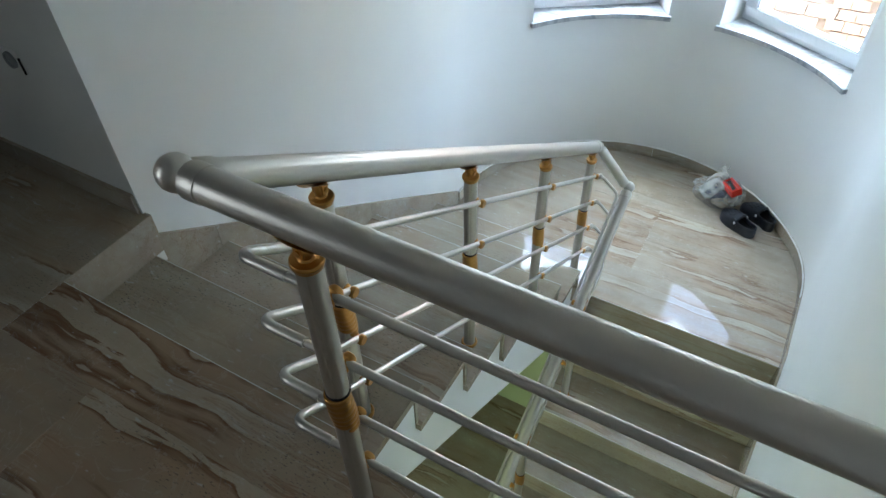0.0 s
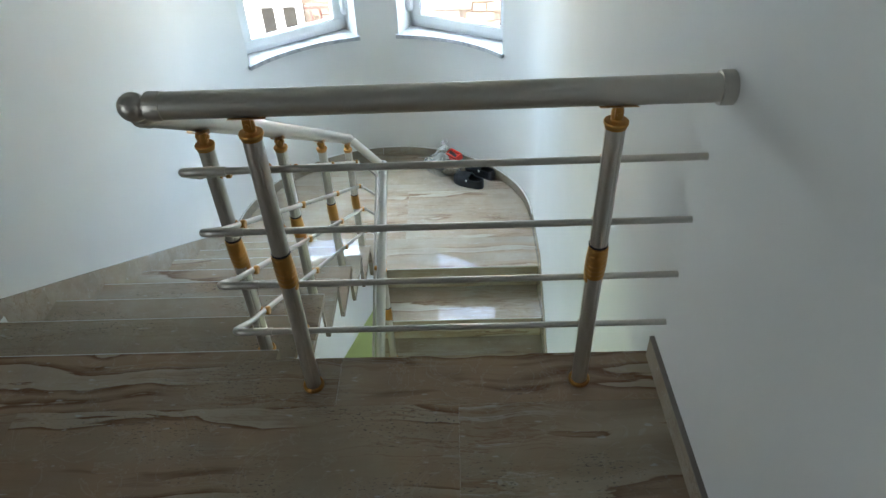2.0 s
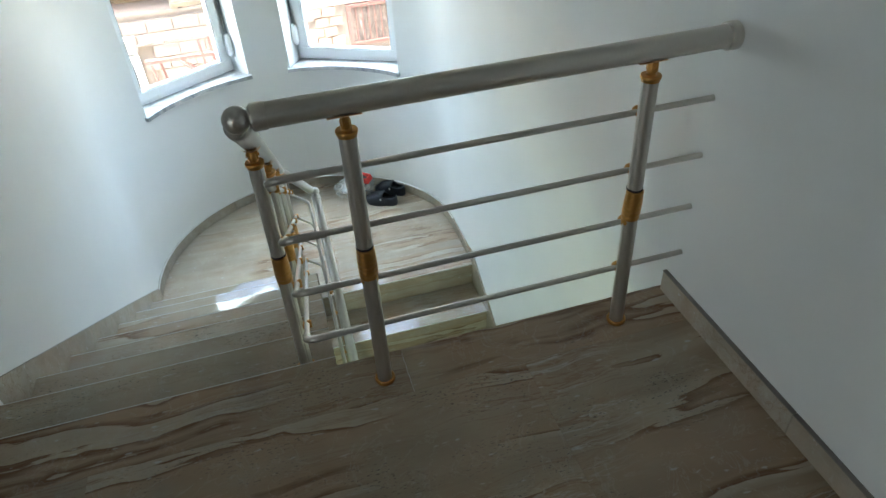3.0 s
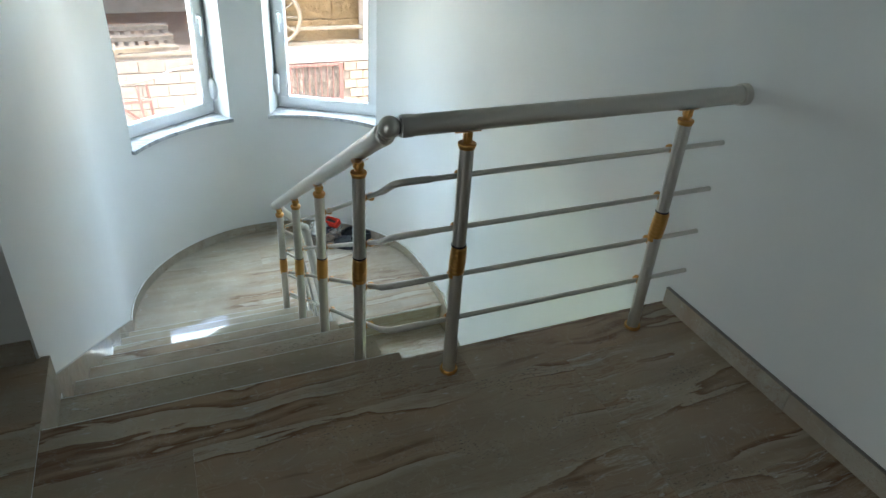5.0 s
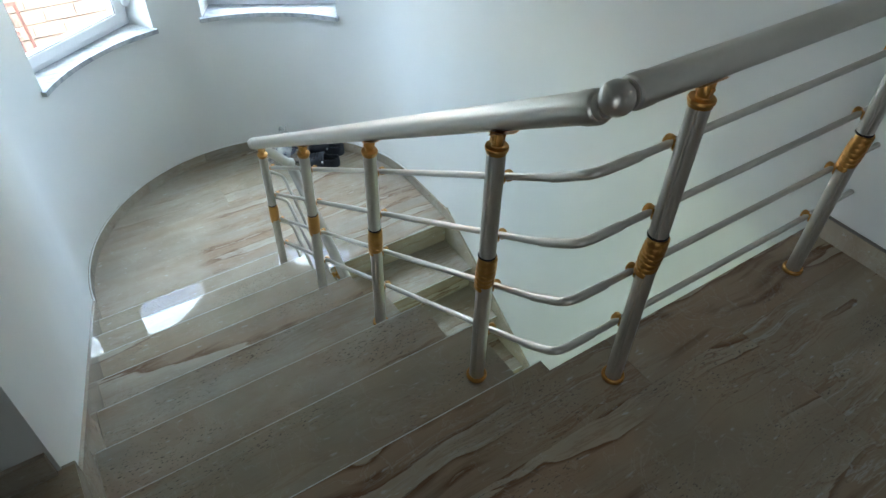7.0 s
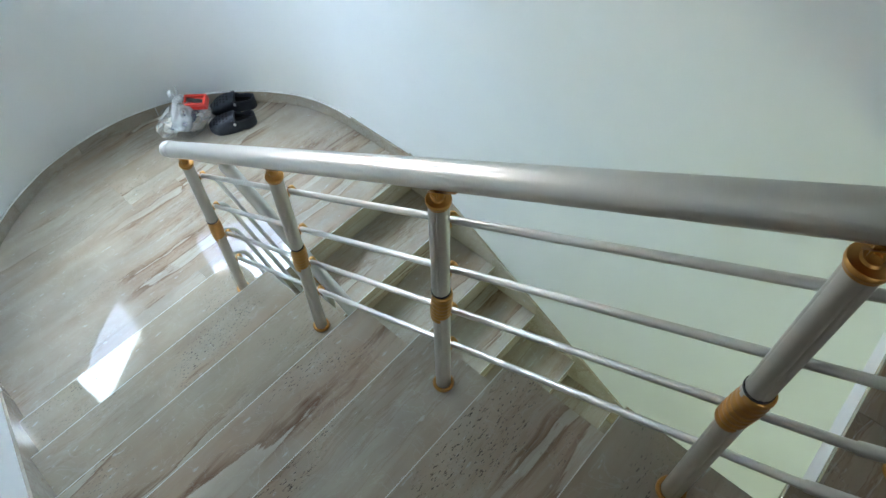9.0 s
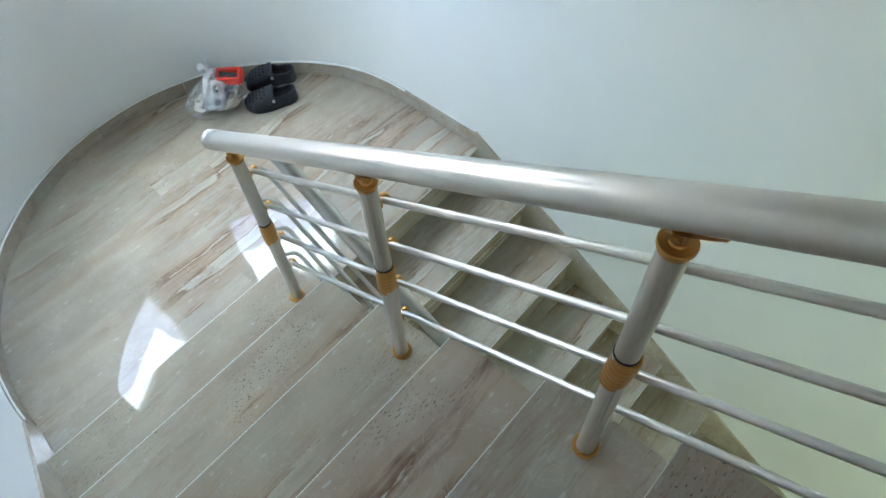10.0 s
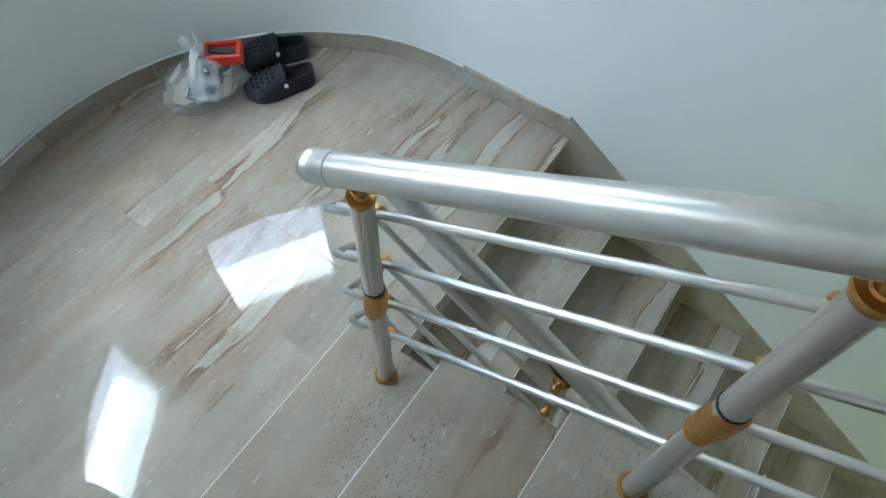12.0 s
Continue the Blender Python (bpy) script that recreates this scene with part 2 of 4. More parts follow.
def tube(bm, path, r, seg=14, caps=True):
    """A round bar along a line of points; r may be one radius or one a point."""
    pts = [Vector(p) for p in path]
    rs = r if isinstance(r, (list, tuple)) else [r] * len(pts)
    up = None
    rings = []
    for i, p in enumerate(pts):
        a = pts[i] - pts[i - 1] if i else pts[1] - pts[0]
        b = pts[i + 1] - pts[i] if i + 1 < len(pts) else a
        d = (a.normalized() + b.normalized()).normalized()
        if up is None:
            up = d.orthogonal().normalized()
        up = (up - d * up.dot(d)).normalized()
        side = d.cross(up)
        rings.append([bm.verts.new(p + rs[i] * (math.cos(2 * math.pi * k / seg) * up + math.sin(2 * math.pi * k / seg) * side)) for k in range(seg)])
    for a, b in zip(rings, rings[1:]):
        for k in range(seg):
            bm.faces.new((a[k], a[(k + 1) % seg], b[(k + 1) % seg], b[k]))
    if caps:
        bm.faces.new(rings[0][::-1])
        bm.faces.new(rings[-1])


def rounded(pts, radius, steps=5):
    """A line of points with its inner corners turned into short bends."""
    out = [Vector(pts[0])]
    for a, b, c in zip(pts, pts[1:], pts[2:]):
        a, b, c = Vector(a), Vector(b), Vector(c)
        p, q = b + (a - b).normalized() * radius, b + (c - b).normalized() * radius
        for i in range(steps + 1):
            u = i / steps
            out.append(p * (1 - u) ** 2 + b * 2 * u * (1 - u) + q * u ** 2)
    out.append(Vector(pts[-1]))
    return out


def clip_convex(poly, clip):
    """The part of an outline that lies inside a convex one, both anticlockwise."""
    for i in range(len(clip)):
        (ax, ay), (bx, by) = clip[i], clip[(i + 1) % len(clip)]
        res = []
        for j in range(len(poly)):
            p, q = poly[j], poly[(j + 1) % len(poly)]
            dp = (bx - ax) * (p[1] - ay) - (by - ay) * (p[0] - ax)
            dq = (bx - ax) * (q[1] - ay) - (by - ay) * (q[0] - ax)
            if dp >= 0:
                res.append(p)
            if dp * dq < 0:
                u = dp / (dp - dq)
                res.append((p[0] + (q[0] - p[0]) * u, p[1] + (q[1] - p[1]) * u))
        poly = res
        if len(poly) < 3:
            return []
    return poly


# ---- plan ----
RISE, GO = 0.1845, 0.2975
EDGE, WELL = 0.135, 0.098             # landing nosing before the flight and along the well
HALF = -0.155 - 7 * RISE              # the half landing
LOWER = HALF - 8 * RISE               # the hall below
X_R, X_MID = 0.945, -0.125
CX, CY, R, R_OUT = -0.095, 2.52, 1.07, 1.38
A_END, Y_END = 26.0, 2.60          # where the curve begins to ease into the right wall, and where it has
B_END, Y_JOG = 181.5, 2.49         # where it meets the left wall
TOP = 2.65
LOW_EDGE = 2.13


def level(k):
    return 0.0 if k == 0 else -0.155 - (k - 1) * RISE


def nose(k):
    """The last treads of the upper flight are a little deeper."""
    return EDGE + GO * k + (0.0, 0.006, 0.013, 0.013)[max(0, k - 4)]


def low_level(j):
    return HALF - j * RISE


def low_nose(j):
    return LOW_EDGE - GO * j


def left_x(y):
    """The left wall runs slightly inwards down the flight."""
    return -1.218 + (y - 0.466) * 0.0263


# ---- walls ----
WINDOWS = [(123.2, 22.8), (61.0, 23.1)]
W_BOT, W_TOP = -0.445, 0.76


def curve_points(angles, radius):
    return [(CX + radius * math.cos(radians(a)), CY + radius * math.sin(radians(a))) for a in angles]


def spread(a, b, step=2.0):
    n = max(1, round(abs(b - a) / step))
    return [a + (b - a) * i / n for i in range(n + 1)]


def outer_angle(mid, half):
    """Where a jamb, square to its window, leaves the wall."""
    return mid + math.degrees(math.asin(R * math.sin(radians(half)) / R_OUT))


def ease(radius_in=0.0):
    """The soft bend from the right wall into the curve, from its foot upwards."""
    r = R - radius_in
    px, py = CX + r * math.cos(radians(A_END)), CY + r * math.sin(radians(A_END))
    x = X_R - radius_in
    cy = py - (x - px) / math.tan(radians(A_END))
    out = []
    for i in range(9):
        u = i / 8
        out.append((x * (1 - u) ** 2 + x * 2 * u * (1 - u) + px * u * u, Y_END * (1 - u) ** 2 + cy * 2 * u * (1 - u) + py * u * u))
    return out


def wall_piece(bm, a0, a1, b0, b1, z0, z1, before=(), after=()):
    inner = curve_points(spread(a0, a1), R)
    n = len(inner) - 1
    outer = curve_points([b0 + (b1 - b0) * i / n for i in range(n + 1)], R_OUT)
    prism(bm, [*before, *inner, *after, *outer[::-1]], z0, z1)


def build_curved_wall():
    bm = bmesh.new()
    (m1, h1), (m2, h2) = WINDOWS
    o = [outer_angle(m2, -h2), outer_angle(m2, h2), outer_angle(m1, -h1), outer_angle(m1, h1)]
    a = [m2 - h2, m2 + h2, m1 - h1, m1 + h1]
    right = [(X_R + 0.28, -3.4), (X_R, -3.4), *ease()[:-1]]
    left = [(left_x(0.466), 0.466), (-1.5, 0.466), (-1.5, 2.3)]
    wall_piece(bm, A_END, a[0], A_END, o[0], LOWER - 0.2, TOP, before=right)
    wall_piece(bm, a[1], a[2], o[1], o[2], LOWER - 0.2, TOP)
    wall_piece(bm, a[3], B_END, o[3], B_END, HALF - 0.35, TOP, after=left)
    for k in (0, 2):
        wall_piece(bm, a[k], a[k + 1], o[k], o[k + 1], LOWER - 0.2, W_BOT)
        wall_piece(bm, a[k], a[k + 1], o[k], o[k + 1], W_TOP, TOP)
    w = part("wall_north", bm, PLASTER, None, shade=True)
    tagged(w, "white plastered stair wall curving round the half landing", "wall", kind="structure")


build_curved_wall()


def build_straight_walls():
    bm = bmesh.new()
    prism(bm, [(-3.0, 0.466), (-1.5, 0.466), (-1.5, 0.74), (-3.0, 0.74)], LOWER - 0.2, TOP)
    tagged(part("wall_landing_west", bm, PLASTER, None), "white wall beside the upper landing", "wall", kind="structure")
    bm = bmesh.new()
    prism(bm, [(-3.28, -3.4), (-3.0, -3.4), (-3.0, 0.74), (-3.28, 0.74)], -0.2, TOP)
    tagged(part("wall_far_west", bm, PLASTER, None), "white wall closing the upper landing", "wall", kind="structure")
    bm = bmesh.new()
    prism(bm, [(-3.28, -3.68), (X_R + 0.28, -3.68), (X_R + 0.28, -3.4), (-3.28, -3.4)], LOWER - 0.2, TOP)
    tagged(part("wall_south", bm, PLASTER, None), "white wall behind the upper landing", "wall", kind="structure")
    # the hall below
    bm = bmesh.new()
    prism(bm, [(-1.5, 0.466), (-1.21, 0.466), (-1.165, Y_JOG), *curve_points([168, 155, 144], R), *curve_points([144, 160, 175], R_OUT)], LOWER - 0.2, HALF - 0.352)
    tagged(part("wall_lower_west", bm, GREEN, None), "pale green wall under the flight", "wall", kind="structure")
    bm = bmesh.new()
    prism(bm, [(-1.16, 2.165), (X_MID + 0.01, 2.165), (X_MID + 0.01, 2.30), (-1.16, 2.30)], LOWER - 0.1, HALF - 0.225)
    tagged(part("wall_under_landing", bm, GREEN, None), "pale green wall under the half landing", "wall", kind="structure")
    bm = bmesh.new()
    prism(bm, [(-3.28, -3.4), (-3.0, -3.4), (-3.0, 0.46), (-3.28, 0.46)], LOWER - 0.2, -0.21)
    tagged(part("wall_lower_hall", bm, GREEN, None), "pale green wall of the hall below", "wall", kind="structure")
    bm = bmesh.new()
    prism(bm, [(-3.3, -3.7), (X_R + 0.3, -3.7), (X_R + 0.3, CY + 1.4), (-3.3, CY + 1.4)], TOP, TOP + 0.2)
    tagged(part("ceiling", bm, CEIL, None), "plain white plastered ceiling", "ceiling", kind="structure")


build_straight_walls()


# ---- floor slabs and stair waists ----
def build_slabs():
    bm = bmesh.new()
    prism(bm, [(-3.0, -3.4), (X_R, -3.4), (X_R, WELL - 0.012), (X_MID - 0.015, WELL - 0.012), (X_MID - 0.015, EDGE - 0.02),
               (-1.19, EDGE - 0.02), (-1.19, 0.466), (-3.0, 0.466)], -0.20, -0.002)
    slab = part("floor", bm, PLASTER, None)
    tagged(slab, "upper landing floor of polished cream marble tiles", "floor", kind="structure")
    bm = bmesh.new()
    arc = [(X_R + 0.02, Y_END), *curve_points(spread(A_END - 10, B_END, 4), R + 0.02)]
    prism(bm, [(X_R, LOW_EDGE + 0.032), *arc, (-1.165, 2.2), (X_MID, 2.2), (X_MID, LOW_EDGE + 0.032)], HALF - 0.22, HALF - 0.002)
    half = part("half_landing_floor", bm, PLASTER, None)
    tagged(half, "half landing floor of polished cream marble tiles", "floor", kind="structure")
    bm = bmesh.new()
    prism(bm, [(-3.0, -3.4), (X_R, -3.4), (X_R, CY), (-1.16, CY), (-1.2, 0.46), (-3.0, 0.46)], LOWER - 0.2, LOWER)
    tagged(part("lower_floor", bm, MARBLE, None), "marble floor of the hall below", "floor", kind="structure")
    # upper flight
    stairs = thing("upper_stairs", "upper flight of polished cream marble steps with white sides", "stairs", kind="structure")
    pts = []
    for k in range(1, 8):
        pts += [(nose(k - 1) - 0.032, level(k) - 0.032), (nose(k) - 0.032, level(k) - 0.032)]
    pts = [(nose(0) - 0.032, -0.195)] + pts + [(nose(7) - 0.032, HALF - 0.22), (2.05, HALF - 0.22), (0.08, -0.38), (0.08, -0.195)]
    bm = bmesh.new()
    side_slab(bm, pts, -1.21, X_MID - 0.018)
    part("stair_side", bm, PLASTER, stairs, "white plastered side and underside")
    low = thing("lower_stairs", "lower flight of polished cream marble steps", "stairs", kind="structure")
    pts = []
    for j in range(1, 8):
        pts += [(low_nose(j - 1) + 0.032, low_level(j) - 0.032), (low_nose(j) + 0.032, low_level(j) - 0.032)]
    pts = [(LOW_EDGE + 0.032, HALF - 0.2)] + pts + [(low_nose(7) + 0.032, LOWER), (low_nose(7) + 0.32, LOWER), (LOW_EDGE + 0.03, HALF - 0.4)]
    bm = bmesh.new()
    side_slab(bm, pts, X_MID + 0.018, X_R)
    part("stair_side", bm, PLASTER, low, "white plastered side and underside")
    return slab, half, stairs, low


LANDING, HALF_FLOOR, STAIRS, LOW_STAIRS = build_slabs()


# ---- windows ----
def build_window(name, mid, half):
    """A white casement set square in the curved wall; local x along the window, y outwards."""
    d = 1.165
    m = Matrix.Translation((CX, CY, 0)) @ Matrix.Rotation(radians(mid - 90), 4, "Z")
    w = R * math.sin(radians(half)) - 0.003
    win = thing(name, "white plastic casement window over a grey marble sill", "window", kind="structure", m=m)
    z0, z1 = W_BOT + 0.03, W_TOP - 0.002
    f = 0.044

    def rails(nm, mat, x0, x1, y0, y1, za, zb, width, bevel, label=""):
        for a, b, c, e in ((x0, x1, za, za + width), (x0, x1, zb - width, zb), (x0, x0 + width, za + width, zb - width), (x1 - width, x1, za + width, zb - width)):
            bm = bmesh.new()
            box(bm, a, y0, c, b, y1, e, bevel)
            part(nm, bm, mat, win, label)

    rails("window_frame", PVC, -w, w, d, d + 0.07, z0, z1, f, 0.004)
    s = w - f + 0.012
    rails("sash_frame", PVC, -s, s, d - 0.018, d + 0.05, z0 + f - 0.012, z1 - f + 0.012, 0.060, 0.006)
    k = s - 0.060
    rails("gasket", GASKET, -k - 0.002, k + 0.002, d - 0.012, d - 0.002, z0 + f + 0.046, z1 - f - 0.046, 0.006, 0.0)
    bm = bmesh.new()
    box(bm, -k - 0.01, d + 0.014, z0 + f + 0.038, k + 0.01, d + 0.018, z1 - f - 0.038)
    pane = part("window_pane", bm, GLASS, win, "clear glass pane")
    pane.visible_shadow = False
    # curved front edge of the sill follows the wall
    ext = math.degrees(0.018 / R)
    angles = spread(90 - half - ext, 90 + half + ext, 2.5)
    front = [((R - 0.028) * math.cos(radians(a)), (R - 0.028) * math.sin(radians(a))) for a in angles]
    wide = [(R - 0.001) * math.cos(radians(90 - half - ext)), (R - 0.001) * math.sin(radians(90 - half - ext))]
    back = [(-wide[0], wide[1]), (-w, wide[1] + 0.004), (-w, d + 0.01), (w, d + 0.01), (w, wide[1] + 0.004), (wide[0], wide[1])]
    bm = bmesh.new()
    prism(bm, front + back, W_BOT, W_BOT + 0.028, 0.003)
    part("window_sill", bm, SILL, win, "white marble sill with grey veins")
    return win, w, d, k


def build_handle(win, x, y, z, turn):
    bm = bmesh.new()
    box(bm, x - 0.015, y - 0.012, z - 0.035, x + 0.015, y, z + 0.035, 0.005)
    tube(bm, rounded([(x, y - 0.005, z + 0.012), (x, y - 0.045, z + 0.012), (x + turn * 0.012, y - 0.048, z - 0.11)], 0.02), [0.011] * 7 + [0.0085], 10)
    part("window_handle", bm, PVC, win, "white window handle", True)


def build_strap(win, x, y, z, side):
    """Roller blind strap with its flat round winder."""
    bm = bmesh.new()
    box(bm, x - 0.003 * side, y - 0.012, z + 0.05, x + 0.001 * side, y + 0.008, W_TOP - 0.02)
    part("blind_strap", bm, GASKET, win, "grey roller blind strap")
    bm = bmesh.new()
    prof = [(0.0, 0.0), (0.056, 0.0), (0.060, 0.008), (0.058, 0.024), (0.046, 0.034), (0.0, 0.037)]
    mm = Matrix.Translation((x, y - 0.01, z)) @ Matrix.Rotation(radians(-90 * side), 4, "Y") @ Matrix.Diagonal((1.38, 0.62, 1, 1))
    lathe(bm, prof, 28, mm)
    part("strap_winder", bm, PVC, win, "white oval strap winder", True)


for nm, (mid, half), s in (("window_1", WINDOWS[0], 1), ("window_2", WINDOWS[1], -1)):
    win, w, d, k = build_window(nm, mid, half)
    build_handle(win, s * (k + 0.030), d - 0.018, 0.30, -s)
    build_strap(win, s * (w - 0.001), d - 0.02, -0.22, s)

# ---- railings ----
H_SLOPE = 0.609
BAR_Z = (0.187, 0.353, 0.520, 0.687)


def post(parent, x, y, z0, z1, brackets, side, tilt=0.0):
    """A round post from its base ring to its collar, with the sleeve and the saddle that carries the handrail."""
    bm = bmesh.new()
    # four fine grooves run down the tube
    lathe(bm, [(0.0205, z0), (0.0205, z1 - 0.012)], 56, Matrix.Translation((x, y, 0)), (4, 18, 32, 46))
    p = part("post", bm, ALU, parent, "satin aluminium post", True)
    mid = z0 + (z1 - z0) * 0.53
    prof = [(0.0207, mid - 0.056), (0.0224, mid - 0.054)]
    for i in range(7):
        u = (i + 0.5) / 7
        r = 0.0224 + 0.0022 * math.sin(math.pi * u)
        zz = mid - 0.054 + 0.108 * i / 7
        prof += [(r, zz + 0.002), (r + 0.0004, zz + 0.008), (r, zz + 0.0130), (r - 0.0008, zz + 0.0145)]
    prof += [(0.0224, mid + 0.055), (0.0207, mid + 0.057)]
    lean = Matrix.Translation((x, y, mid)) @ Matrix.Rotation(radians(5), 4, "X") @ Matrix.Translation((0, 0, -mid))
    bm = bmesh.new()
    lathe(bm, prof, 28, lean)
    part("sleeve", bm, GOLD, p, "ribbed brass sleeve", True)
    bm = bmesh.new()
    lathe(bm, [(0.0209, mid + 0.055), (0.0222, mid + 0.056), (0.0222, mid + 0.060), (0.0209, mid + 0.061)], 28, Matrix.Translation((x, y, 0)))
    part("sleeve_gasket", bm, BLACK, p, "thin black ring", True)
    bm = bmesh.new()
    lathe(bm, [(0.0207, z0), (0.0284, z0), (0.0296, z0 + 0.004), (0.0290, z0 + 0.0095), (0.0268, z0 + 0.0125), (0.0240, z0 + 0.0120), (0.0226, z0 + 0.0095), (0.0207, z0 + 0.0090)], 28, Matrix.Translation((x, y, 0)))
    part("base_ring", bm, GOLD, p, "brass base ring", True)
    bm = bmesh.new()
    lathe(bm, [(0.0, z1 - 0.015), (0.0222, z1 - 0.015), (0.0232, z1 - 0.0085), (0.0248, z1 - 0.007), (0.0252, z1 - 0.002), (0.0240, z1), (0.013, z1 + 0.001), (0.011, z1 + 0.004),
               (0.0, z1 + 0.006)], 28, Matrix.Translation((x, y, 0)))
    part("collar", bm, GOLD, p, "brass collar", True)
    bm = bmesh.new()
    lathe(bm, [(0.0, 0.0), (0.010, 0.0), (0.0125, 0.006), (0.0125, 0.020), (0.009, 0.027), (0.0, 0.028)], 16, Matrix.Translation((x, y, z1 + 0.002)))
    if side == "y":
        ear, axis = (0.004, 0.012), "X"
    else:
        ear, axis = (0.012, 0.004), "Y"
    for s in (-1, 1):
        o = (s * 0.010, 0) if side != "y" else (0, s * 0.010)
        box(bm, x + o[0] - ear[1] * 0.5 - 0.002, y + o[1] - ear[0] * 0.5 - 0.002, z1 + 0.010, x + o[0] + ear[1] * 0.5 + 0.002, y + o[1] + ear[0] * 0.5 + 0.002, z1 + 0.034, 0.002)
    lathe(bm, [(0.0, -0.017), (0.005, -0.017), (0.005, 0.017), (0.0, 0.017)], 10, Matrix.Translation((x, y, z1 + 0.020)) @ Matrix.Rotation(radians(90), 4, axis))
    # saddle plate curved under the handrail
    run = Matrix.Translation((x, y, z1 + 0.066)) @ Matrix.Rotation(tilt, 4, "X") if side == "x" else Matrix.Translation((x, y, z1 + 0.066)) @ Matrix.Rotation(radians(90), 4, "Z")
    rows = []
    for u in (-1, -0.6, 0, 0.6, 1):
        wv = 0.60 - 0.32 * abs(u)
        rows.append([bm.verts.new(run @ Vector((rr * math.sin(a * wv * 1.5), u * 0.038, -rr * math.cos(a * wv * 1.5)))) for rr in (0.0282, 0.0345) for a in (-1, -0.5, 0, 0.5, 1)])
    for a, b in zip(rows, rows[1:]):
        for q in range(4):
            bm.faces.new((a[q], a[q + 1], b[q + 1], b[q]))
            bm.faces.new((a[5 + q], b[5 + q], b[6 + q], a[6 + q]))
    part("saddle", bm, GOLD, p, "brass saddle joint", True)
    for bx, by, bz in brackets:
        bm = bmesh.new()
        v = Vector((bx - x, by - y, 0))
        turn = Vector((0, 0, 1)).rotation_difference(v.normalized()).to_matrix().to_4x4()
        mm = Matrix.Translation((x, y, bz)) @ turn
        lathe(bm, [(0.0, 0.018), (0.0125, 0.018), (0.0135, 0.021), (0.0085, 0.024), (0.0085, 0.030), (0.013, 0.034), (0.0135, 0.042), (0.0115, 0.046), (0.0, 0.046)], 16, mm)
        part("bracket", bm, GOLD, p, "brass bar bracket", True)
    return p


def ball_end(bm, a, b, r):
    """A ball finial with its ring at the end a of a rail that comes from b."""
    d = (Vector(a) - Vector(b)).normalized()
    mm = Matrix.Translation(a) @ Vector((0, 0, 1)).rotation_difference(d).to_matrix().to_4x4()
    prof = [(r, -0.043), (r + 0.0016, -0.0425), (r + 0.0018, -0.016), (r + 0.0005, -0.012), (r - 0.004, -0.010), (r - 0.004, -0.007)]
    for i in range(11):
        t = math.pi * (0.12 + 0.88 * i / 10) - math.pi / 2 + 0.0
        prof.append((max(0.0, (r + 0.0015) * math.cos(t * 1.0)) if i < 10 else 0.0, 0.018 + (r + 0.0015) * math.sin(t)))
    lathe(bm, prof, 28, mm)


def flight_z(y, base):
    return base - 0.011 - H_SLOPE * y


X_B = -0.190                          # bars at the head of the upper flight


def post_x(y):
    """The posts stand on a line that runs slightly inwards."""
    return -0.2225 + 0.0115 * y


def bar_x(y):
    return post_x(y) + 0.031


Y_B = 0.031
HAND = 0.860
R_H, R_BAR = 0.0278, 0.0082


def build_landing_railing():
    rail = thing("landing_railing", "satin aluminium landing railing with brass fittings", "railing")
    for x in (0.0, 0.731):
        post(rail, x, 0.0, 0.0, 0.797, [(x, Y_B, z) for z in BAR_Z], "y")
    bm = bmesh.new()
    tube(bm, [(-0.185, 0, HAND), (X_R - 0.004, 0, HAND)], R_H, 32)
    part("handrail", bm, ALU, rail, shade=True)
    bm = bmesh.new()
    ball_end(bm, (-0.200, 0, HAND), (0.5, 0, HAND), R_H)
    part("ball_end", bm, ALU, rail, "aluminium ball finial", True)
    bm = bmesh.new()
    lathe(bm, [(R_H, 0.0), (0.033, 0.001), (0.034, 0.006), (0.034, 0.026), (0.031, 0.029), (R_H, 0.029)], 32,
          Matrix.Translation((X_R - 0.028, 0, HAND)) @ Matrix.Rotation(radians(90), 4, "Y"))
    part("wall_cap", bm, ALU, rail, "grey collar at the wall", True)
    for z in BAR_Z:
        bm = bmesh.new()
        tube(bm, [(-0.095, Y_B, z), (X_R - 0.002, Y_B, z)], R_BAR, 14)
        part("bar", bm, ALU, rail, shade=True)


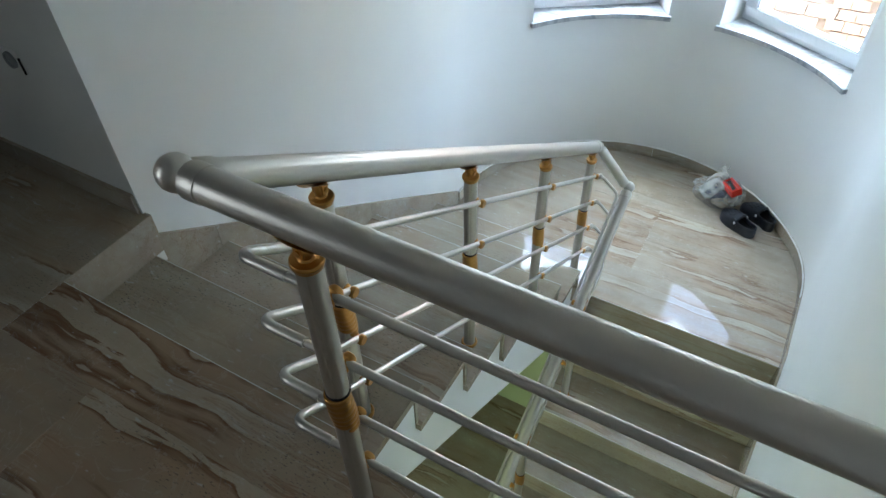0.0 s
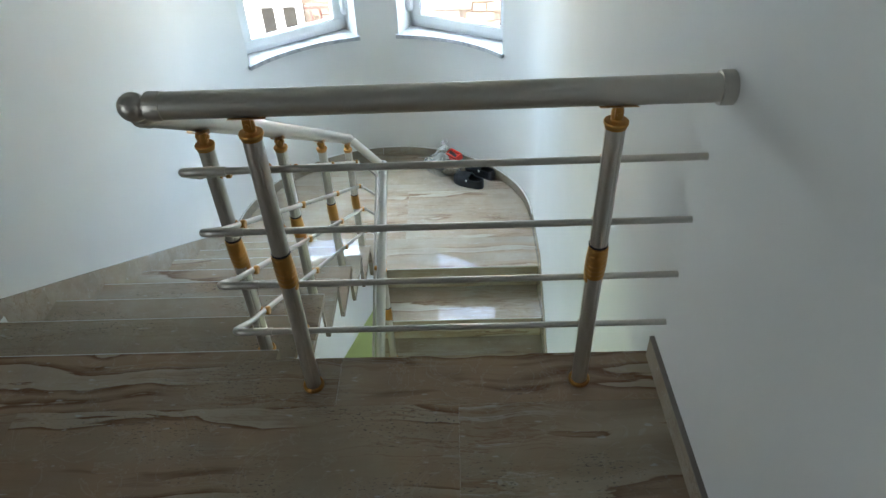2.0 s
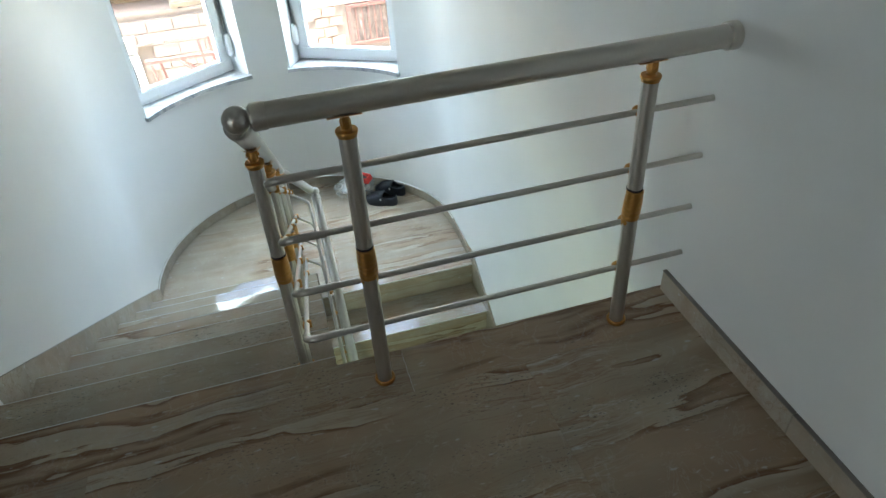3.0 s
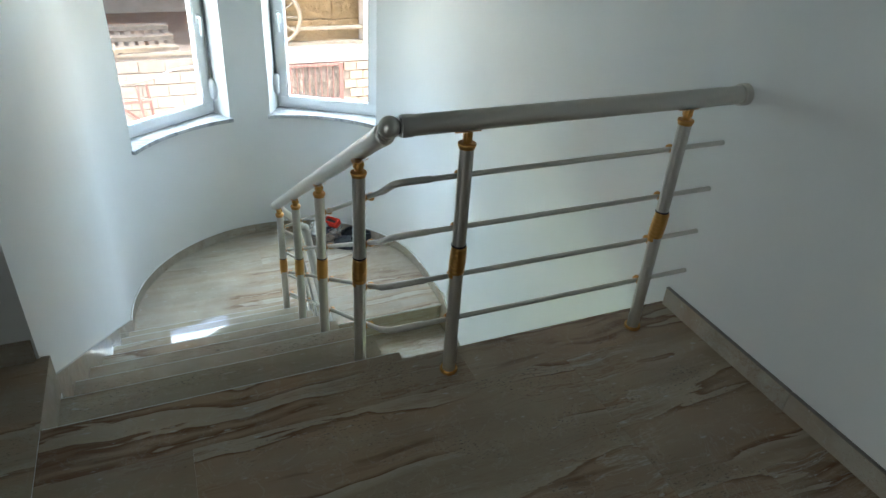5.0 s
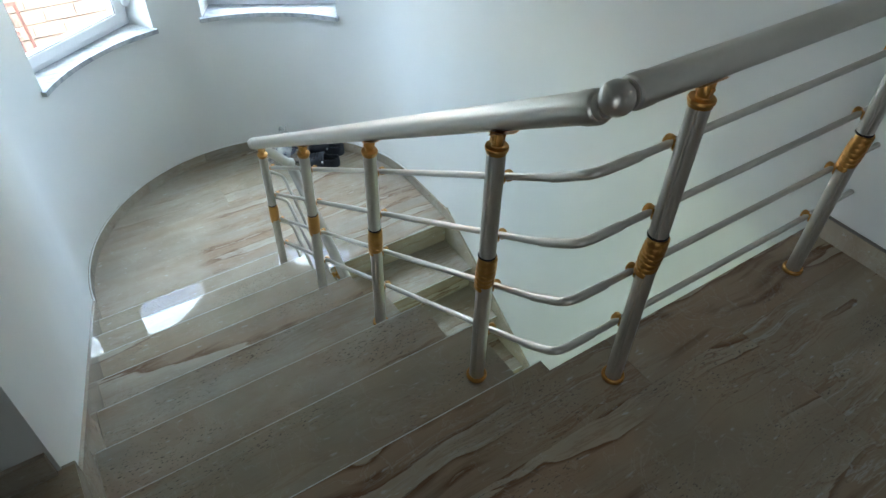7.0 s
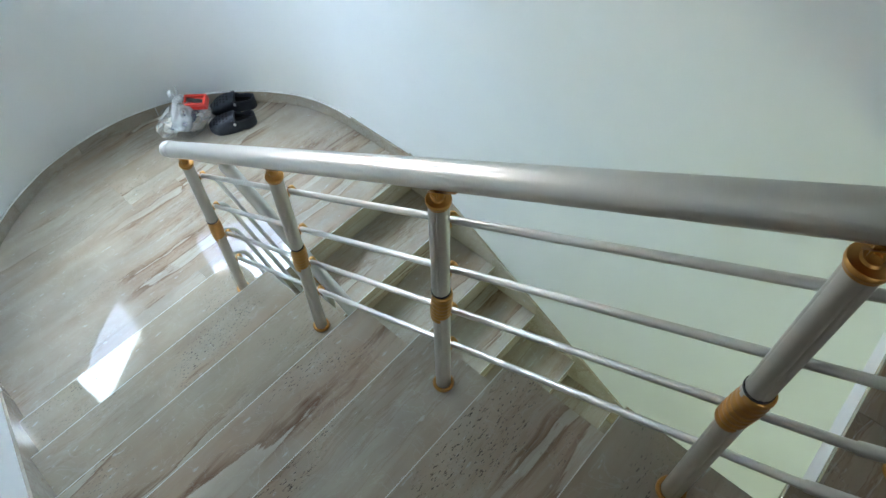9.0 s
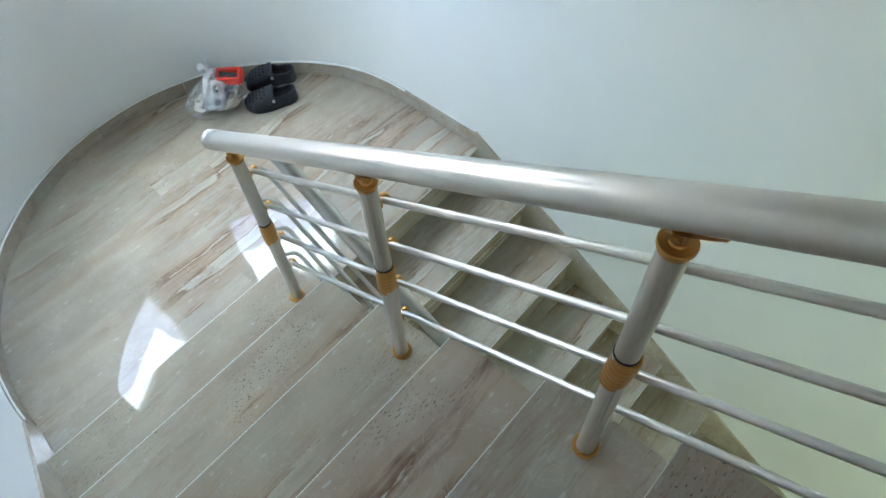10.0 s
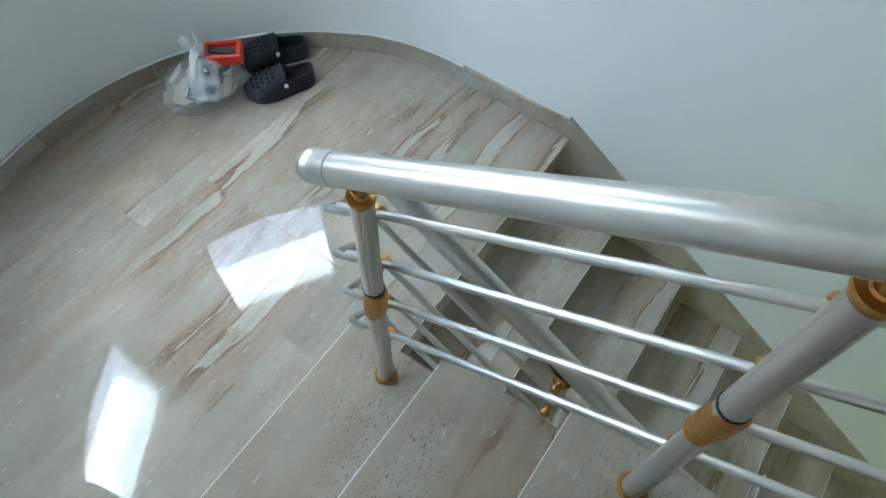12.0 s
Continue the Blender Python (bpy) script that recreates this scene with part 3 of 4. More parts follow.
def build_flight_railing():
    rail = thing("stair_railing", "satin aluminium stair railing with brass fittings", "railing")
    for y, k in ((0.275, 1), (0.874, 3), (1.467, 5), (2.067, 7)):
        post(rail, post_x(y), y, level(k), flight_z(y, HAND) - 0.066, [(bar_x(y), y, flight_z(y - 0.028, z)) for z in BAR_Z], "x", -math.atan(H_SLOPE))
    a, b = (-0.221, 0.030, flight_z(0.030, HAND)), (-0.205, 2.140, flight_z(2.140, HAND))
    bm = bmesh.new()
    tube(bm, [a, b], R_H, 32)
    part("handrail", bm, ALU, rail, shade=True)
    bm = bmesh.new()
    ball_end(bm, b, a, R_H)
    part("ball_end", bm, ALU, rail, "aluminium ball finial", True)
    bm = bmesh.new()
    d = (Vector(b) - Vector(a)).normalized()
    mm = Matrix.Translation(a) @ Vector((0, 0, 1)).rotation_difference(d).to_matrix().to_4x4()
    lathe(bm, [(0.0, -0.020), (0.020, -0.020), (0.0225, -0.016), (0.023, -0.008), (0.0275, -0.005), (0.0295, 0.0), (0.0298, 0.030), (R_H, 0.031)], 28, mm)
    part("rail_collar", bm, ALU, rail, "stepped aluminium collar", True)
    for z in BAR_Z:
        # the bar turns round the corner of the landing in a thicker elbow, then falls with the flight
        bm = bmesh.new()
        y1 = 2.16
        tube(bm, [(bar_x(0.13), 0.13, flight_z(0.10, z)), (bar_x(y1), y1, flight_z(y1 - 0.028, z))], R_BAR, 14)
        part("bar", bm, ALU, rail, shade=True)
        bm = bmesh.new()
        e = rounded([(-0.085, Y_B, z), (X_B, Y_B, z), (bar_x(0.135), 0.135, flight_z(0.105, z))], 0.04, 7)
        tube(bm, e, 0.0102, 14)
        part("elbow", bm, ALU, rail, "bent aluminium elbow", True)
    return rail


X_Q = -0.028                          # posts of the lower flight


def low_rail_z(y, base):
    return base - 0.60 * (LOW_EDGE - y)


def build_lower_railing():
    rail = thing("lower_stair_railing", "satin aluminium railing of the lower flight with brass fittings", "railing")
    top = HALF + 0.7315
    for j in (2, 4, 6):
        y = low_nose(j) + 0.145
        post(rail, X_Q, y, low_level(j), low_rail_z(y, top) - 0.066, [(X_Q - 0.046, y, low_rail_z(y + 0.035, HALF + 0.16 + 0.166 * i)) for i in range(4)], "x", math.atan(0.60))
    gy = 2.195
    g0 = (X_Q, gy, low_rail_z(gy, top) - 0.10)
    end = (X_Q, 0.25, low_rail_z(0.25, top))
    bm = bmesh.new()
    tube(bm, [(X_Q, gy - 0.03, low_rail_z(gy - 0.03, top)), end], R_H * 0.93, 28)
    part("handrail", bm, ALU, rail, shade=True)
    bm = bmesh.new()
    gg = (X_Q, gy - 0.01, low_rail_z(gy - 0.01, top))
    ball_end(bm, gg, end, R_H * 0.93)
    part("ball_end", bm, ALU, rail, "aluminium ball finial", True)
    bm = bmesh.new()
    tube(bm, [(-0.190, 2.175, flight_z(2.160, HAND) - 0.02), (gg[0] - 0.02, gg[1] + 0.0, gg[2] + 0.03)], R_H * 0.86, 24)
    part("link_tube", bm, ALU, rail, "short linking handrail tube", True)
    for i in range(4):
        z = HALF + 0.16 + 0.166 * i
        zt = flight_z(2.165, BAR_Z[i])
        bm = bmesh.new()
        xb = X_Q - 0.046
        p = rounded([(bar_x(2.15), 2.14, zt + 0.018), (bar_x(2.15), 2.205, zt - 0.022), (xb, 2.205, low_rail_z(2.205, z)), (xb, 0.3, low_rail_z(0.3, z))], 0.028, 5)
        tube(bm, p, R_BAR, 12)
        part("bar", bm, ALU, rail, shade=True)


build_landing_railing()
build_flight_railing()
build_lower_railing()

# ---- things on the half landing ----
def clog(name, x, y, turn, mirror):
    """A moulded clog; local x from heel to toe."""
    m = Matrix.Translation((x, y, HALF)) @ Matrix.Rotation(radians(turn), 4, "Z") @ Matrix.Diagonal((1, mirror * 1.06, 1.28, 1))
    shoe = thing(name, "dark navy foam clog with round vent holes, standing by the wall", "clog", "pair of clogs", m=m)
    n = 40

    def half_width(u):
        w = 0.036 + 0.018 * math.sin(math.pi * min(1, max(0, (u - 0.28) / 0.92)))
        end = min(1.0, max(0.0, u / 0.20)), min(1.0, max(0.0, (1 - u) / 0.24))
        return w * math.sqrt(max(0.0, 1 - (1 - end[0]) ** 2)) * math.sqrt(max(0.0, 1 - (1 - end[1]) ** 2))

    length = 0.265

    def at(u, side, grow=0.0):
        bend = 0.010 * math.sin(math.pi * u)
        return ((u - 0.5) * length, bend + side * (half_width(u) + grow))

    us = [0.5 - 0.5 * math.cos(math.pi * i / n) for i in range(n + 1)]
    loop = [at(u, -1) for u in us] + [at(u, 1) for u in us[-2:0:-1]]
    # sole with a slight waist, footbed sunk between the rims
    bm = bmesh.new()
    k = len(loop)
    rings = []
    for grow, z in ((0.94, 0.0), (1.0, 0.006), (0.985, 0.016), (1.0, 0.026), (0.97, 0.034)):
        rings.append([bm.verts.new((px * (0.5 + 0.5 * grow), 0.007 + (py - 0.007) * grow, z)) for px, py in loop])
    for a, b in zip(rings, rings[1:]):
        for i in range(k):
            bm.faces.new((a[i], a[(i + 1) % k], b[(i + 1) % k], b[i]))
    bm.faces.new(rings[0][::-1])
    bm.faces.new(rings[-1])
    part("sole", bm, FOAM, shoe, shade=True)
    # rim round the heel
    bm = bmesh.new()
    path = [at(u, -1) for u in us if u < 0.52][::-1] + [at(u, 1) for u in us if 0 < u < 0.52]
    outer, inner = [], []
    for px, py in path:
        u = px / length + 0.5
        h = 0.058 - 0.007 * math.sin(math.pi * min(1, u / 0.5)) + 0.010 * max(0.0, (u - 0.34) / 0.18)
        outer.append((bm.verts.new((px, py, 0.022)), bm.verts.new((px * 0.975, 0.005 + (py - 0.005) * 0.93, h))))
        inner.append((bm.verts.new((px * 0.94, 0.005 + (py - 0.005) * 0.84, 0.030)), bm.verts.new((px * 0.94, 0.005 + (py - 0.005) * 0.84, h))))
    for i in range(len(path) - 1):
        bm.faces.new((outer[i][0], outer[i + 1][0], outer[i + 1][1], outer[i][1]))
        bm.faces.new((outer[i][1], outer[i + 1][1], inner[i + 1][1], inner[i][1]))
        bm.faces.new((inner[i][1], inner[i + 1][1], inner[i + 1][0], inner[i][0]))
    lip = [((a[1].co + b[1].co) / 2) for a, b in zip(outer, inner)]
    tube(bm, [tuple(p) for p in lip], 0.0040, 8)
    part("heel_rim", bm, FOAM, shoe, shade=True)
    # footbed sunk inside the rim, coloured near black for the shade there
    bm = bmesh.new()
    prism(bm, [(px * 0.90, 0.006 + (py - 0.006) * 0.80) for px, py in loop if px < 0.02], 0.033, 0.0365)
    part("footbed", bm, HOLE, shoe, "footbed coloured black for the shade inside the clog")
    # domed upper
    bm = bmesh.new()

    def dome(u, v):
        px, _ = at(u, 1)
        w = half_width(u)
        rise = 0.072 * (1 - 0.55 * ((u - 0.42) / 0.58) ** 1.6) * math.sqrt(max(0.0, 1 - max(0, (u - 0.70) / 0.30) ** 3))
        a = math.pi * v
        return Vector((px, 0.010 * math.sin(math.pi * u) - w * 1.01 * math.copysign(abs(math.cos(a)) ** 0.8, math.cos(a)), 0.022 + max(0.006, rise - 0.012) * math.sin(a) ** 0.75))

    grid = [[bm.verts.new(dome(0.42 + 0.575 * i / 16, j / 18)) for j in range(19)] for i in range(17)]
    low = [[bm.verts.new(Vector((q.co.x - 0.004, q.co.y * 0.9, 0.02 + (q.co.z - 0.02) * 0.9))) for q in grid[0]]]
    for a, b in zip(grid, grid[1:]):
        for j in range(18):
            bm.faces.new((a[j], a[j + 1], b[j + 1], b[j]))
    for j in range(18):
        bm.faces.new((grid[0][j], low[0][j], low[0][j + 1], grid[0][j + 1]))
    part("upper", bm, FOAM, shoe, shade=True)
    # vent holes as discs, the shade in them put into their black colour
    bm = bmesh.new()
    for r, (u, count) in enumerate(((0.58, 4), (0.655, 5), (0.73, 4), (0.80, 5), (0.865, 4))):
        for c in range(count):
            v = 0.5 + (c - (count - 1) / 2) * 0.095
            p, du, dv = dome(u, v), dome(u + 0.01, v) - dome(u, v), dome(u, v + 0.01) - dome(u, v)
            nrm = du.cross(dv).normalized()
            if nrm.z < 0:
                nrm = -nrm
            mm = Matrix.Translation(p + nrm * 0.0006) @ Vector((0, 0, 1)).rotation_difference(nrm).to_matrix().to_4x4() @ Matrix.Diagonal((1.15, 0.85, 1, 1))
            lathe(bm, [(0.0, -0.003), (0.0058, -0.003), (0.0058, 0.0), (0.0, -0.0004)], 10, mm)
    part("vent_holes", bm, HOLE, shoe, "round vent holes as black discs", True)
    # strap folded forward over the upper, with two rivets
    bm = bmesh.new()
    pts = []
    for j in range(15):
        v = 0.06 + 0.88 * j / 14
        p = dome(0.45 - 0.02 * math.sin(math.pi * v), v)
        pts.append(p + Vector((0, math.copysign(0.0015, p.y), 0.0005)))
    tube(bm, pts, 0.0042, 8)
    part("strap", bm, FOAM, shoe, "heel strap folded forward", True)
    for v in (0.10, 0.90):
        bm = bmesh.new()
        p = dome(0.44, v)
        mm = Matrix.Translation(p + Vector((0, math.copysign(0.005, p.y), 0.004))) @ Matrix.Rotation(radians(-90 if p.y > 0 else 90), 4, "X")
        lathe(bm, [(0.0, 0.0), (0.0075, 0.0), (0.0075, 0.003), (0.004, 0.006), (0.0, 0.0065)], 14, mm)
        part("rivet", bm, RIVET, shoe, "pale round rivet", True)
    return shoe


FOAM = material("navy_foam", (0.026, 0.030, 0.042), 0.5)
fn = Nodes(FOAM)
fv = fn.coords((1, 1, 1), 2.0)
fn.base(fn.mix(fn.ramp(fn.noise(fv, 28.0, 5.0), [(0.52, g(0.0)), (0.75, g(0.5))]), (0.018, 0.022, 0.034), (0.075, 0.075, 0.075)))
fn.bump(fn.noise(fv, 300.0, 2.0), 0.1, 0.0005)
# near black, stands in for the shade inside openings
HOLE = material("deep_black", (0.004, 0.004, 0.005), 0.9)
RIVET = material("pale_rivet", (0.55, 0.56, 0.58), 0.4)
RED = material("red_plastic", (0.62, 0.030, 0.012), 0.35)
STEEL = material("dark_steel", (0.10, 0.10, 0.10), 0.35, 0.9)


def bag_material():
    m = bpy.data.materials.new("thin_clear_plastic")
    m.use_nodes = True
    n = Nodes(m)
    b = n.out
    b.inputs["Base Color"].default_value = (0.82, 0.84, 0.85, 1)
    b.inputs["Roughness"].default_value = 0.28
    co = n.coords((1, 1, 1.4), 1.0)
    crease = n.noise(co, 7.0, 3.0, 0.5, 1.2)
    n.link(n.ramp(crease, [(0.35, g(0.10)), (0.52, g(0.24)), (0.70, g(0.55))]), b.inputs["Alpha"])
    n.bump(crease, 0.25, 0.008)
    return m


BAGGY = bag_material()
KNOT = material("gathered_plastic", (0.80, 0.81, 0.81), 0.35)
KNOT.node_tree.nodes["Principled BSDF"].inputs["Alpha"].default_value = 0.5


def lump(bm, centre, radii, seed, rough=0.2, sub=3):
    v = bmesh.ops.create_icosphere(bm, subdivisions=sub, radius=1.0)["verts"]
    for p in v:
        k = 1 + rough * noise.noise(p.co * 1.9 + Vector((seed, seed * 2.1, 0))) + rough * 0.4 * noise.noise(p.co * 5 + Vector((0, seed, 3)))
        p.co = Vector(centre) + Vector((p.co.x * radii[0], p.co.y * radii[1], p.co.z * radii[2])) * k


def build_bag():
    x, y = 0.330, 3.305
    bag = thing("plastic_bag", "tied translucent plastic bag of clothes against the curved wall", "bag", m=Matrix.Translation((x, y, HALF)))
    bm = bmesh.new()
    v = bmesh.ops.create_icosphere(bm, subdivisions=5, radius=1.0)["verts"]
    for p in v:
        q = p.co.copy()
        k = 1.06 + 0.20 * noise.noise(q * 1.9) + 0.12 * noise.noise(q * 4.0 + Vector((4, 1, 2))) + 0.03 * noise.noise(q * 9.0)
        z = 0.082 + 0.090 * q.z * k
        pinch = 1.0
        if q.z > 0.45:
            pinch = 1 - 0.80 * ((q.z - 0.45) / 0.55) ** 0.8
            z += 0.050 * ((q.z - 0.45) / 0.55)
        p.co = Vector((0.150 * q.x * k * pinch, 0.118 * q.y * k * pinch - 0.02 * max(0, q.z), max(0.002, z)))
    part("bag_body", bm, BAGGY, bag, shade=True)
    # the knot and its two flat ears
    bm = bmesh.new()
    lump(bm, (0.0, -0.018, 0.222), (0.024, 0.020, 0.020), 5.0, 0.35)
    for s, (dx, dy, dz) in ((1, (0.020, 0.015, 0.060)), (-1, (-0.115, -0.075, -0.045)), (2, (-0.045, 0.045, 0.030))):
        rows = []
        for i in range(9):
            u = i / 8
            c = Vector((0, -0.018, 0.225)) + Vector((dx, dy, dz)) * u * 0.8 + Vector((0, 0, 0.03 * math.sin(math.pi * u)))
            wv = 0.007 + 0.013 * math.sin(math.pi * min(1, 0.2 + 0.7 * u))
            side = Vector((0.25, 1, 0.35)).normalized()
            rows.append([bm.verts.new(c + side * wv * j / 2 + Vector((0, 0, 0.006 * noise.noise(Vector((u * 5, j, s)))))) for j in (-2, -1, 0, 1, 2)])
        for a, b in zip(rows, rows[1:]):
            for j in range(4):
                bm.faces.new((a[j], a[j + 1], b[j + 1], b[j]))
    part("bag_knot", bm, KNOT, bag, "knotted ends of the bag", True)
    for c, r, col, nm in (((-0.03, -0.035, 0.085), (0.075, 0.04, 0.035), (0.03, 0.05, 0.11), "navy_cloth"), ((0.05, 0.0, 0.06), (0.06, 0.05, 0.04), (0.55, 0.55, 0.52), "white_cloth"),
                          ((-0.06, 0.03, 0.05), (0.06, 0.05, 0.04), (0.60, 0.55, 0.48), "cream_cloth"), ((0.03, -0.055, 0.045), (0.05, 0.03, 0.035), (0.50, 0.42, 0.34), "beige_cloth"),
                          ((0.06, -0.01, 0.11), (0.045, 0.04, 0.025), (0.02, 0.03, 0.06), "blue_cloth")):
        bm = bmesh.new()
        lump(bm, c, r, r[0] * 90 + c[0] * 50, 0.35)
        part("content", bm, material(nm, col, 0.8), bag, "rolled " + nm.replace("_", " "), True)


def build_red_box():
    """A red plastic case, open on top, with a dark blade across it."""
    m = Matrix.Translation((0.402, 3.245, HALF + 0.160)) @ Euler((radians(16), radians(-3), radians(-50))).to_matrix().to_4x4()
    case = thing("red_case", "red plastic case with a dark metal blade on the bag", "case", m=m)
    bm = bmesh.new()
    box(bm, -0.062, -0.034, 0.0, 0.062, 0.034, 0.030, 0.004)
    for x0, y0, x1, y1 in ((-0.062, -0.034, 0.062, -0.022), (-0.062, 0.022, 0.062, 0.034), (-0.062, -0.0215, -0.048, 0.0215), (0.048, -0.0215, 0.062, 0.0215)):
        box(bm, x0, y0, 0.0285, x1, y1, 0.050, 0.003)
    for i in (-1, 0, 1):
        box(bm, -0.05 + i * 0.003, -0.0365, 0.014 + i * 0.009, 0.05, -0.033, 0.017 + i * 0.009)
    part("case_body", bm, RED, case)
    bm = bmesh.new()
    box(bm, -0.050, -0.010, 0.031, 0.046, 0.010, 0.044, 0.002, Matrix.Rotation(radians(-8), 4, "Z"))
    lathe(bm, [(0.0, 0.044), (0.005, 0.044), (0.005, 0.047), (0.0, 0.047)], 12)
    part("blade", bm, STEEL, case, "dark metal blade with a screw")


clog("clog", 0.505, 3.122, 146.0, 1)
clog("clog", 0.597, 3.238, 144.0, -1)
build_bag()
build_red_box()

# ---- beside the landing ----
def build_wall_box():
    m = Matrix.Translation((-1.535, 0.466, 0.48))
    sock = thing("socket_box", "unfinished wall socket box without cover, set in a white wall", "socket", m=m)
    bm = bmesh.new()
    box(bm, -0.042, -0.003, -0.042, 0.030, 0.0, 0.036, 0.001)
    part("plaster_patch", bm, PLASTER, sock, "rough plaster patch")
    # the open gap is a strip with its shade coloured on
    bm = bmesh.new()
    box(bm, 0.0305, -0.005, -0.044, 0.037, 0.0, 0.010, 0.002)
    part("open_gap", bm, HOLE, sock, "black strip for the shade in the open gap")
    bm = bmesh.new()
    mm = Matrix.Translation((-0.008, -0.003, -0.004)) @ Matrix.Rotation(radians(90), 4, "X")
    lathe(bm, [(0.0, 0.002), (0.020, 0.002), (0.021, 0.007), (0.026, 0.007), (0.027, 0.0)], 24, mm)
    part("round_insert", bm, GASKET, sock, "round grey insert", True)


def build_bundle():
    bm = bmesh.new()
    lump(bm, (0, 0, 0.060), (0.12, 0.10, 0.062), 2.0, 0.2)
    for v in bm.verts:
        v.co.z = max(0.0, v.co.z)
    ob = part("dark_bundle", bm, BLACK, None, shade=True)
    ob.matrix_world = Matrix.Translation((-2.05, 0.31, 0.0))
    tagged(ob, "black cloth bundle on the floor against the skirting", "bundle")


build_wall_box()
build_bundle()

# ---- the yard and the barn seen through the windows ----
def wall_stone(name, base, dark, scale):
    m = material(name, base, 0.9)
    n = Nodes(m)
    co = n.coords((1, 1, 1), 5.0)
    n.base(n.mix(n.ramp(n.noise(co, scale, 6.0, 0.65), [(0.35, g(0.0)), (0.7, g(1.0))]), base, dark))
    n.bump(n.noise(co, scale * 6, 5.0), 0.5, 0.006)
    return m


BLOCK = wall_stone("concrete_block", (0.19, 0.155, 0.128), (0.145, 0.112, 0.09), 6.0)
BRICK = wall_stone("sandy_stone", (0.235, 0.172, 0.128), (0.165, 0.112, 0.078), 8.0)
MORTAR = wall_stone("mortar", (0.185, 0.15, 0.122), (0.13, 0.103, 0.08), 9.0)
LIME = wall_stone("limewash", (0.36, 0.32, 0.28), (0.24, 0.195, 0.155), 4.0)
EARTH = wall_stone("dry_earth", (0.30, 0.25, 0.18), (0.20, 0.18, 0.11), 1.5)
TIMBER = wall_stone("grey_timber", (0.19, 0.15, 0.11), (0.11, 0.085, 0.06), 12.0)
RUST = wall_stone("red_oxide_steel", (0.15, 0.065, 0.052), (0.09, 0.045, 0.038), 14.0)
# loft's back wall: the dim, hazy interior put into its colour
SHADE = wall_stone("loft_back", (0.30, 0.27, 0.22), (0.20, 0.175, 0.14), 5.0)
STRAW = wall_stone("straw", (0.34, 0.225, 0.105), (0.13, 0.082, 0.038), 32.0)
FILM = material("crumpled_film", (0.35, 0.33, 0.31), 0.25)
fm = Nodes(FILM)
fmv = fm.coords((1, 1, 0.4))
fm.bump(fm.noise(fmv, 14.0, 5.0, 0.6, 1.0), 1.0, 0.03)
fm.base(fm.ramp(fm.noise(fmv, 9.0, 6.0, 0.7, 1.5), [(0.42, (0.045, 0.036, 0.032)), (0.58, (0.12, 0.092, 0.078)), (0.70, (0.36, 0.33, 0.30))]))
ROOF = wall_stone("clay_tiles", (0.36, 0.16, 0.09), (0.24, 0.11, 0.07), 5.0)
GROUND_Z, YB, LEDGE = -3.35, 10.0, -1.66


def build_yard():
    bm = bmesh.new()
    n = 24
    prism(bm, [(900 * math.cos(2 * math.pi * i / n), 900 * math.sin(2 * math.pi * i / n)) for i in range(n)], GROUND_Z - 0.3, GROUND_Z)
    tagged(part("ground", bm, EARTH, None), "dry earth of the yard", "ground", kind="structure")


